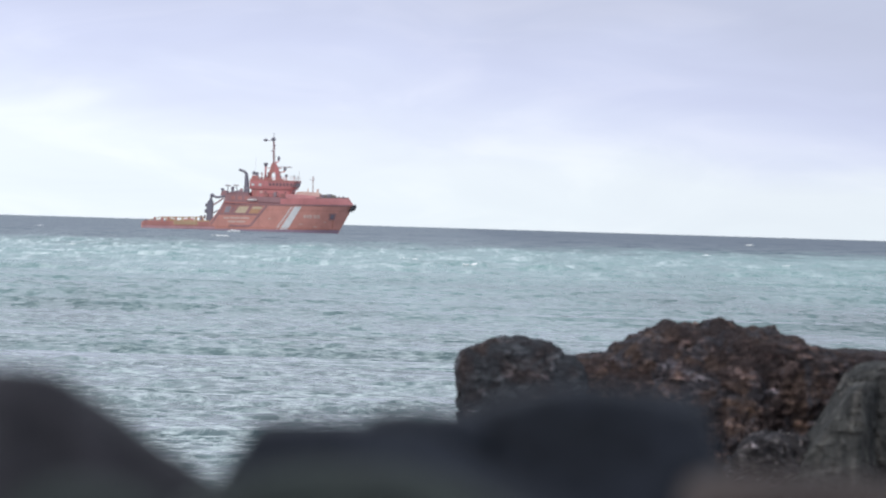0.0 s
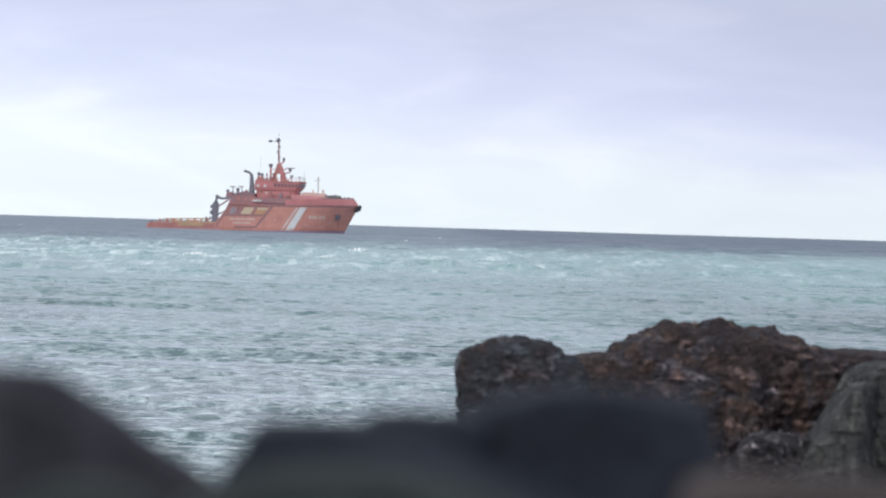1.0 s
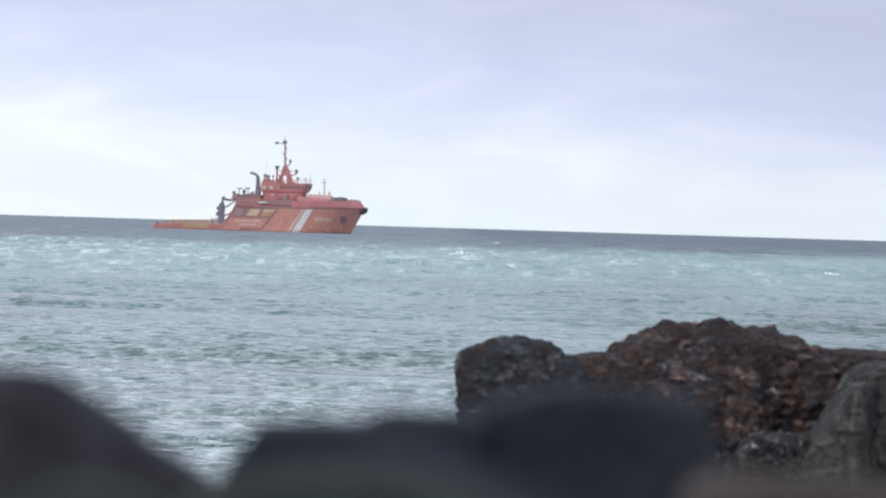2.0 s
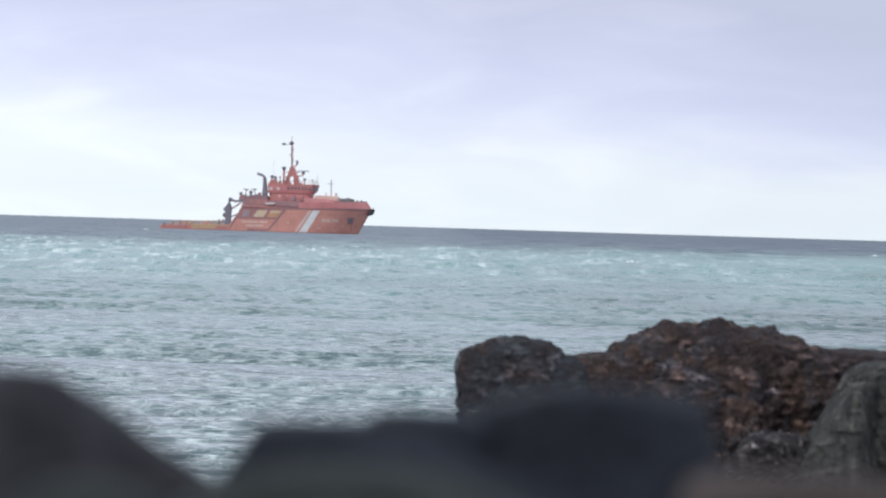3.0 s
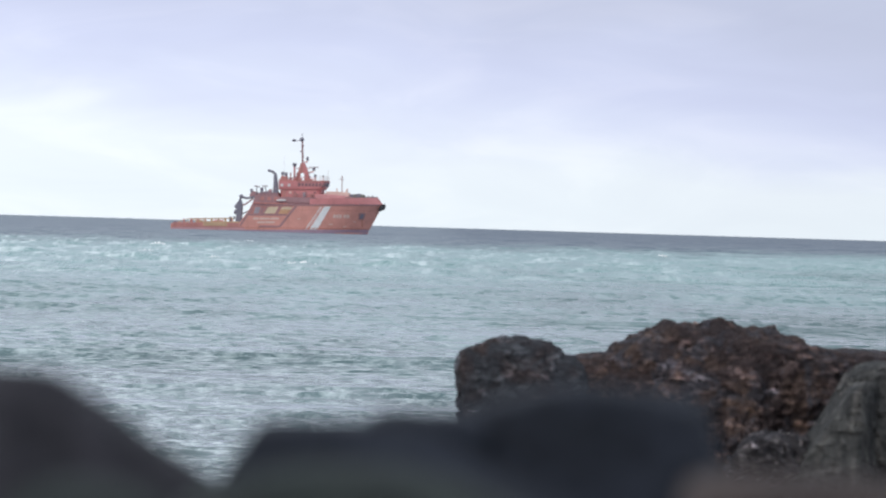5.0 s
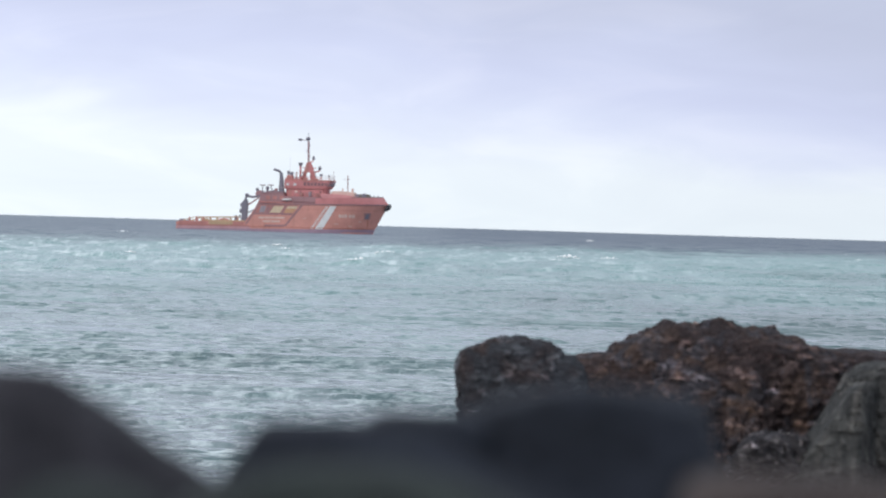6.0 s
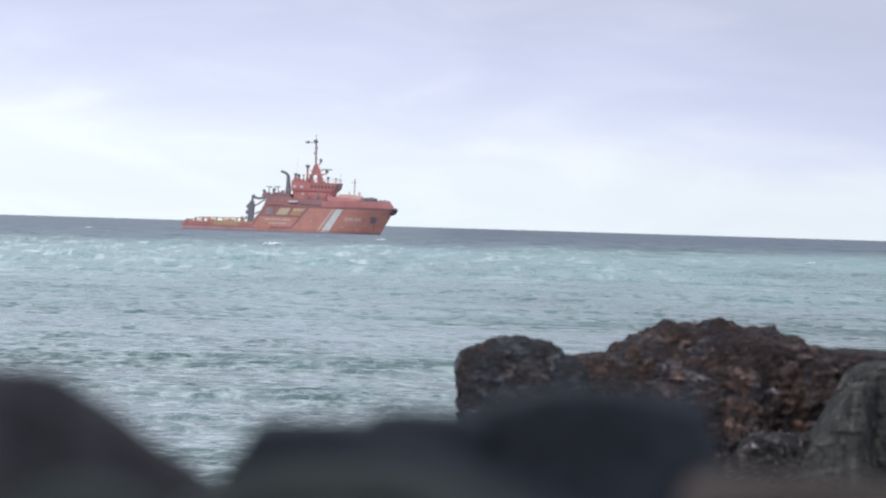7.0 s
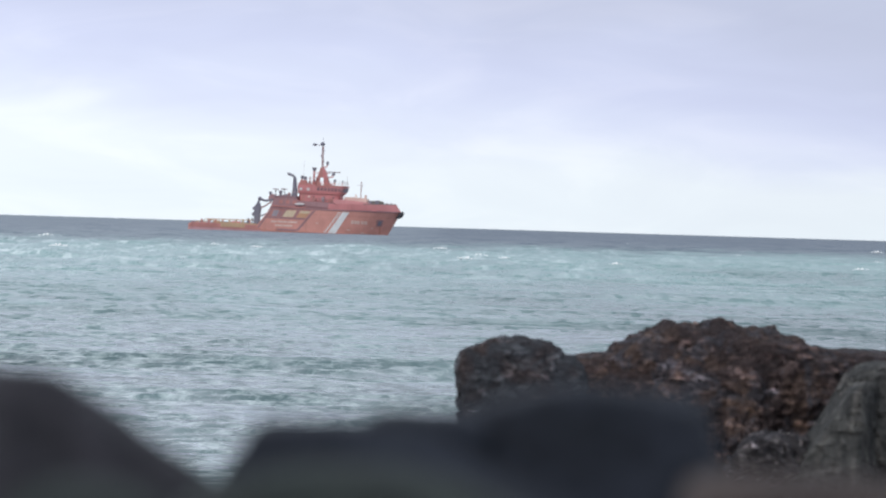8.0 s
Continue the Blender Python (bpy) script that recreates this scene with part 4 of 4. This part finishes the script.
    part("corner_window", prism([(40.2, 11.6), (40.72, 11.6), (41.0, 12.75), (40.4, 12.75)], 0.12, -4.72, 0.02), GLASS, wheel, "dark bridge corner window")
    # two aft windows: the reflection is pale paint, not glass
    for u in (29.4, 31.3):
        part("window", prism([(u, 11.75), (u + 0.75, 11.75), (u + 0.75, 12.4), (u, 12.4)], 0.08, -4.95, 0.02), PALE, wheel, "window painted pale as a reflection")
    part("visor", loft_box([(13.0, 33.0, 41.35, 1.0), (13.35, 33.0, 41.3, 0.99)], 5.15, 0, 0.06), WINE, wheel, "dark red roof visor")
    aft = part("aft_control", prism([(28.8, 13.1), (33.2, 13.1), (33.0, 13.45), (28.9, 13.75)], 3.6, 0, 0.08), WINE, ship, "dull red aft control house")
    part("control_box", prism([(29.2, 13.6), (31.0, 13.6), (30.9, 14.4), (29.3, 14.5)], 1.2, -2.4, 0.1), WINE, aft)
    part("control_box", prism([(31.3, 13.4), (32.0, 13.4), (32.0, 14.1), (31.3, 14.1)], 0.8, -2.0, 0.08), MAROON, aft)
    for u, z in ((29.65, 15.15), (30.5, 14.95)):
        post = part("searchlight_post", rod([(u, -2.6, 14.2), (u, -2.6, z)], 0.16), CRIMSON, ship)
        part("searchlight", drum(u, -2.6, z, 0.4, 0.85), DARK, post, "dark searchlight drum")
    for u in (33.2, 36.0, 38.4):
        part("porthole", drum(u, -4.8, 10.2, 0.22, 0.16, axis="Y"), GLASS, house)
    part("door", prism([(30.0, 8.9), (30.9, 8.9), (30.9, 10.8), (30.0, 10.8)], 0.06, -4.82, 0.03), WINE, house, "dull red steel door")
    part("lifebuoy", drum(32.0, -4.85, 10.2, 0.36, 0.2, axis="Y"), COVER, house, "pale lifebuoy on the bridge side")
    part("side_deck", prism([(28.9, 10.95), (40.2, 10.95), (40.2, 11.08), (28.9, 11.08)], 5.1, 0, 0.04), WINE, ship, "narrow deck round the bridge")
    for u, w, h in ((32.9, 1.0, 1.0), (35.4, 0.7, 1.2), (37.2, 1.2, 0.8)):
        part("locker", prism([(u, 9.0), (u + w, 9.0), (u + w, 9.0 + h), (u, 9.0 + h)], 0.4, -5.3, 0.06), WINE if w > 0.8 else GREY, ship, "deck locker beside the bridge")
    railing(ship, [(31.8, -6.6, 8.95), (38.4, -6.6, 8.9)], MAROON, 0.9, 1.6)
    railing(ship, [(33.4, -4.6, 13.35), (38.0, -4.6, 13.35)], CRIMSON, 0.8, 1.5)
    railing(ship, [(38.6, -4.6, 13.35), (40.9, -4.6, 13.35)], PALE, 1.1, 0.8)
    railing(ship, [(40.9, -4.6, 13.35), (40.9, 4.6, 13.35)], PALE, 1.1, 2.3)
    # mast on its open frame
    mast = part("mast", rod([(34.45, 0, 17.4), (34.3, 0, 24.6)], 0.19), MAROON, ship, "tall red signal mast")
    part("mast_leg", prism([(32.5, 13.1), (34.0, 13.1), (34.1, 15.2), (34.9, 15.5), (34.85, 18.0), (34.1, 17.9), (33.75, 16.5), (33.2, 15.0)], 0.4, -0.6, 0.08), WINE, mast, "red mast leg")
    part("mast_leg", prism([(35.1, 13.1), (36.8, 13.1), (36.2, 15.0), (35.8, 16.5), (35.2, 17.8), (34.6, 18.0), (34.6, 15.6), (35.05, 15.2)], 0.5, -0.5, 0.08), CRIMSON, mast, "red mast leg")
    for u, y, z, h in ((33.3, -1.6, 13.3, 1.9), (36.4, -1.8, 13.3, 2.1), (35.6, -2.2, 13.3, 1.3), (31.6, -1.5, 13.6, 1.5)):
        gear = part("signal_post", rod([(u, y, z), (u, y, z + h)], 0.13), WINE, mast)
        part("signal_head", drum(u, y, z + h, 0.26, 0.5, 0.2), MAROON, gear)
    for u, z, w, h in ((33.6, 13.3, 0.9, 0.6), (36.0, 13.3, 1.4, 0.5), (32.3, 13.5, 0.7, 0.9)):
        part("signal_locker", prism([(u, z), (u + w, z), (u + w, z + h), (u, z + h)], 0.5, -1.9, 0.06), WINE, mast)
    part("mast_platform", prism([(33.0, 16.4), (36.5, 16.4), (36.5, 16.6), (33.0, 16.6)], 0.9, 0, 0.05), CRIMSON, mast)
    part("yard", rod([(31.9, 0, 23.75), (34.6, 0, 23.8)], 0.08), GREY, mast)
    part("radome", lump(32.2, 0, 23.85, 0.62, 0.5, 0.34), DARK, mast, "dark antenna dome")
    part("radome", lump(34.25, 0, 24.1, 0.62, 0.6, 0.55), DARK, mast, "dark antenna dome")
    part("whip_antenna", rod([(34.3, 0, 24.5), (34.35, 0, 25.8)], 0.06), DARK, mast)
    for z, u in ((19.6, 34.75), (21.0, 34.05), (22.4, 34.7)):
        part("mast_lamp", lump(u, -0.2, z, 0.2, 0.22, 0.24), GREY, mast)
        part("lamp_bracket", rod([(34.4, 0, z), (u, -0.2, z)], 0.06), MAROON, mast)
    part("ladder", rod([(34.75, -0.1, 18.0), (34.6, -0.1, 23.4)], 0.05), MAROON, mast)
    part("camera_bracket", rod([(34.8, 0, 18.0), (35.6, 0, 18.2), (35.75, 0, 18.7)], 0.16), CRIMSON, mast)
    part("camera_head", lump(35.8, 0, 19.1, 0.36, 0.4, 0.6), DARK, mast, "dark camera head")
    part("radar_post", rod([(36.0, 0, 15.4), (37.4, 0, 15.7), (37.5, 0, 16.2)], 0.16), CRIMSON, mast)
    part("radar_base", drum(37.5, 0, 16.35, 0.42, 0.7), DARK, mast)
    turner = part("radar_scanner", prism([(MID - 1.85, -0.12), (MID + 1.85, -0.12), (MID + 1.85, 0.12), (MID - 1.85, 0.12)], 0.16, 0, 0.04), GREY, ship, "grey turning radar scanner bar")
    turner.location = (37.5 - MID, 0, 16.85)
    part("loudhailer_post", rod([(32.5, -0.8, 13.4), (32.5, -0.8, 17.2)], 0.26), CRIMSON, mast)
    part("loudhailer", drum(32.5, -0.8, 17.4, 0.36, 0.9, 0.62), DARK, mast, "dark loudhailer cluster")
    part("compass_mast", rod([(38.3, -3.0, 13.2), (38.3, -3.0, 14.5)], 0.2), CRIMSON, ship)
    part("compass_head", drum(38.3, -3.0, 14.6, 0.36, 0.7), DARK, ship)
    for u, z, r in ((36.9, 14.3, 0.24), (40.4, 14.5, 0.2), (33.0, 14.4, 0.22)):
        post = part("lamp_post", rod([(u, -3.6, 13.2), (u, -3.6, z)], 0.09), CRIMSON, ship)
        part("deck_lamp", drum(u, -3.6, z, r, 0.55, r * 0.7), DARK, post, "dark deck lamp")
    part("whip_antenna", rod([(29.4, 1.0, 14.4), (29.6, 1.0, 19.6)], 0.02), GREY, ship)
    part("whip_antenna", rod([(40.9, 2.0, 13.4), (41.0, 2.0, 16.0)], 0.035), GREY, ship)
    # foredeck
    part("forecastle", prism([(37.9, 7.0), (50.0, 7.0), (49.2, 8.9), (47.2, 9.35), (44.0, 9.7), (38.5, 9.8), (38.2, 9.0)], 5.5, 0, 0.25), PINK, ship, "red forecastle deckhouse paled by haze")
    part("deck_edge", prism([(38.0, 7.35), (49.9, 7.15), (49.8, 7.5), (38.1, 7.75)], 5.7, 0, 0.06), CRIMSON, ship, "red deck edge plating")
    part("liferaft_cover", prism([(40.7, 9.6), (47.3, 9.2), (47.1, 10.2), (45.8, 10.45), (42.6, 10.6), (41.0, 10.45)], 3.2, 0, 0.25), COVER, ship, "dusty pink canvas cover")
    part("foremast", rod([(45.0, 0, 10.0), (44.95, 0, 14.7)], 0.12), MAROON, ship, "slim foremast")
    part("foremast_yard", rod([(44.0, 0, 13.7), (45.5, 0, 13.7)], 0.06), GREY, ship)
    part("light_post", rod([(46.4, -1.0, 9.5), (46.4, -1.0, 11.2)], 0.3), COVER, ship, "stout pale light post")
    part("light_post", rod([(43.8, -1.0, 10.2), (43.8, -1.0, 11.3)], 0.18), COVER, ship, "pale light post")
    railing(ship, [(41.0, -5.2, 9.75), (46.8, -5.2, 9.35)], COVER, 0.8, 1.4, 0.045)
    winch = part("anchor_winch", prism([(47.0, 8.7), (51.0, 8.7), (51.0, 9.7), (50.2, 9.95), (48.0, 9.9), (47.2, 9.7)], 2.4, 0, 0.2), OLIVE, ship, "dark olive anchor winch")
    for y in (-2.6, -1.0, 0.8):
        part("winch_drum", drum(49.6, y, 9.45, 0.62, 0.9, axis="Y"), DARK, winch)
    part("winch_drum", drum(47.9, -2.5, 9.4, 0.5, 0.7, axis="Y"), DARK, winch)
    part("foredeck", band(44.5, 55.6, lambda u: 7.1, lambda u: 7.12, nu=16, nz=1), GREY, ship)
    for u, y in ((45.9, -4.4), (52.2, -2.2), (53.2, -1.6)):
        part("bollard", drum(u, y, 9.2, 0.25, 0.7), GREY, ship)
    return ship, turner


# ---- whitecaps ----
def whitecap_mesh(seed):
    """A tumbling crest of foam: a ragged low ridge with frayed ends."""
    rng = random.Random(seed)
    bm = bmesh.new()
    for k in range(14):
        x = (k - 6.5) / 7.0 + rng.uniform(-0.12, 0.12)
        r = (1 - abs(x) * 0.7) * rng.uniform(0.25, 1.1)
        bmesh.ops.create_icosphere(bm, subdivisions=2, radius=1.0, matrix=Matrix.Translation((x, rng.uniform(-0.3, 0.3), -0.06 + rng.uniform(-0.06, 0.06))) @ Matrix.Diagonal((0.05 + 0.14 * r, 0.45 * r + 0.08, 0.16 * r + 0.03, 1)))
    off = Vector((seed * 3.3, seed * 1.7, 0))
    for v in bm.verts:
        v.co += 0.11 * noise.noise_vector(v.co * 6 + off)
    return mesh_of(bm, "whitecap", FOAM, True)


def build_whitecaps(sheet):
    """Foam crests on the highest waves of the outer sheet, which rise, run with their wave and sink again."""
    X, Y, Z = sheet
    rng = random.Random(41)
    meshes = [whitecap_mesh(s) for s in range(6)]
    made = []
    for i in range(260):
        ob = new("whitecap", meshes[i % 6])
        far = rng.random() < 0.2
        d = rng.uniform(760, 1250) if far else rng.triangular(325, 760, 520)
        r, c = int(np.argmin(abs(Y[:, 0] - d))), rng.randrange(12, X.shape[1] - 12)
        r0, c0 = max(r - 5, 0), c - 8
        k = np.unravel_index(np.argmax(Z[r0:r + 6, c0:c + 9]), (r + 6 - r0, 17))
        r, c = r0 + int(k[0]), c0 + int(k[1])
        size = rng.uniform(0.3, 0.98) ** 1.5 * (1.1 if far else 1.0)
        ob.scale = (size, size * 0.8, size * rng.uniform(0.9, 1.6))
        tagged(ob, "white breaking crest of foam on the sea", "whitecap", "whitecaps on the sea")
        made.append((ob, float(X[r, c]), float(Y[r, c]) - 0.15, float(Z[r, c]), rng.uniform(-1.0, 9.0), rng.uniform(0.8, 2.0)))
    # single larger breakers: x, distance, seconds of their height, size
    for x, d, peak, size in ((-38.3, 865, 0.1, 1.3), (-48.7, 1176, 0.0, 1.6), (78.8, 1304, 0.0, 1.2), (-2.9, 421, 0.0, 0.8), (2.1, 383, 0.1, 0.8),
                             (-36.6, 566, 3.5, 1.1), (-19.9, 357, 3.5, 0.7), (-28.3, 746, 3.4, 0.8), (1.8, 783, 3.5, 0.8), (17.8, 407, 3.5, 0.6),
                             (-25.2, 404, 6.0, 0.7), (13.0, 525, 6.0, 1.1), (36.6, 1274, 6.1, 0.9), (-19.6, 596, 6.0, 0.7),
                             (-19.7, 540, 7.9, 0.7), (2.1, 455, 8.0, 0.8), (87.2, 1017, 8.0, 1.2), (5.6, 470, 8.0, 0.6), (-21.0, 620, 7.0, 1.2)):
        ob = new("whitecap", meshes[int(d) % 6])
        ob.scale = (size, size * 0.8, size * 1.1)
        tagged(ob, "large white breaking crest of foam on the sea", "whitecap", "whitecaps on the sea")
        made.append((ob, x + DRIFT_FAR[0] * (4 - peak), d + DRIFT_FAR[1] * (4 - peak), 0.28, peak, 1.0))
    return made


def crest_rows(x, d, crest, peak, life):
    """Up through the surface, along with the wave, and under again, over the whole clip."""
    rows = []
    for k in range(17):
        t = k * 0.5
        s = min(abs(t - peak) / life, 1.0)
        z = crest - 0.9 * s * s * (3 - 2 * s)
        rows.append((t, pose(x + DRIFT_FAR[0] * (t - 4), d + DRIFT_FAR[1] * (t - 4), z, 0, 0, 8)))
    return rows


WATER_WAVES, WATER_SWELL, WATER_OFFING, OUTER = build_sea()
build_shore()
build_rocks()
VESSEL, SCANNER = build_vessel()
CRESTS = build_whitecaps(OUTER)


def motions():
    """Ship: metres along +x, metres of heave, degrees of pitch (bow down)."""
    course = [(0.0, 0.0, 0.0, 0.05), (0.5, 0.65, -0.05, 0.0), (1.0, 1.42, -0.26, -0.2), (1.5, 2.17, -0.46, -0.1), (2.25, 3.5, -0.76, 0.05),
              (3.0, 4.82, -0.89, 0.05), (3.5, 5.57, -0.83, -0.18), (4.0, 6.37, -0.56, -0.57), (4.5, 7.08, -0.22, -0.75), (5.25, 8.12, 0.18, -0.5),
              (6.0, 9.15, 0.34, -0.03), (6.5, 9.92, 0.2, 0.52), (7.0, 10.69, -0.1, 1.17), (7.5, 11.44, -0.38, 1.55), (8.0, 12.32, -0.67, 1.6)]
    walk(VESSEL, [(t, pose(-52.6 + x, 1327.0 - 0.1 * x, 0.05 + z, 0, -0.4 + p, -6)) for t, x, z, p in course])
    # the scanner turns once in 2.66 s
    walk(SCANNER, [(k * 0.5, pose(37.5 - MID, 0, 16.85, 0, 0, 67.7 * k - 0.5)) for k in range(17)])
    for sheet, (vx, vy) in ((WATER_WAVES, DRIFT_NEAR), (WATER_SWELL, DRIFT_SWELL), (WATER_OFFING, DRIFT_FAR)):
        walk(sheet, [(0.0, pose(-4 * vx, -4 * vy, 0)), (8.0, pose(4 * vx, 4 * vy, 0))])
    for ob, x, d, crest, peak, life in CRESTS:
        walk(ob, crest_rows(x, d, crest, peak, life))


motions()
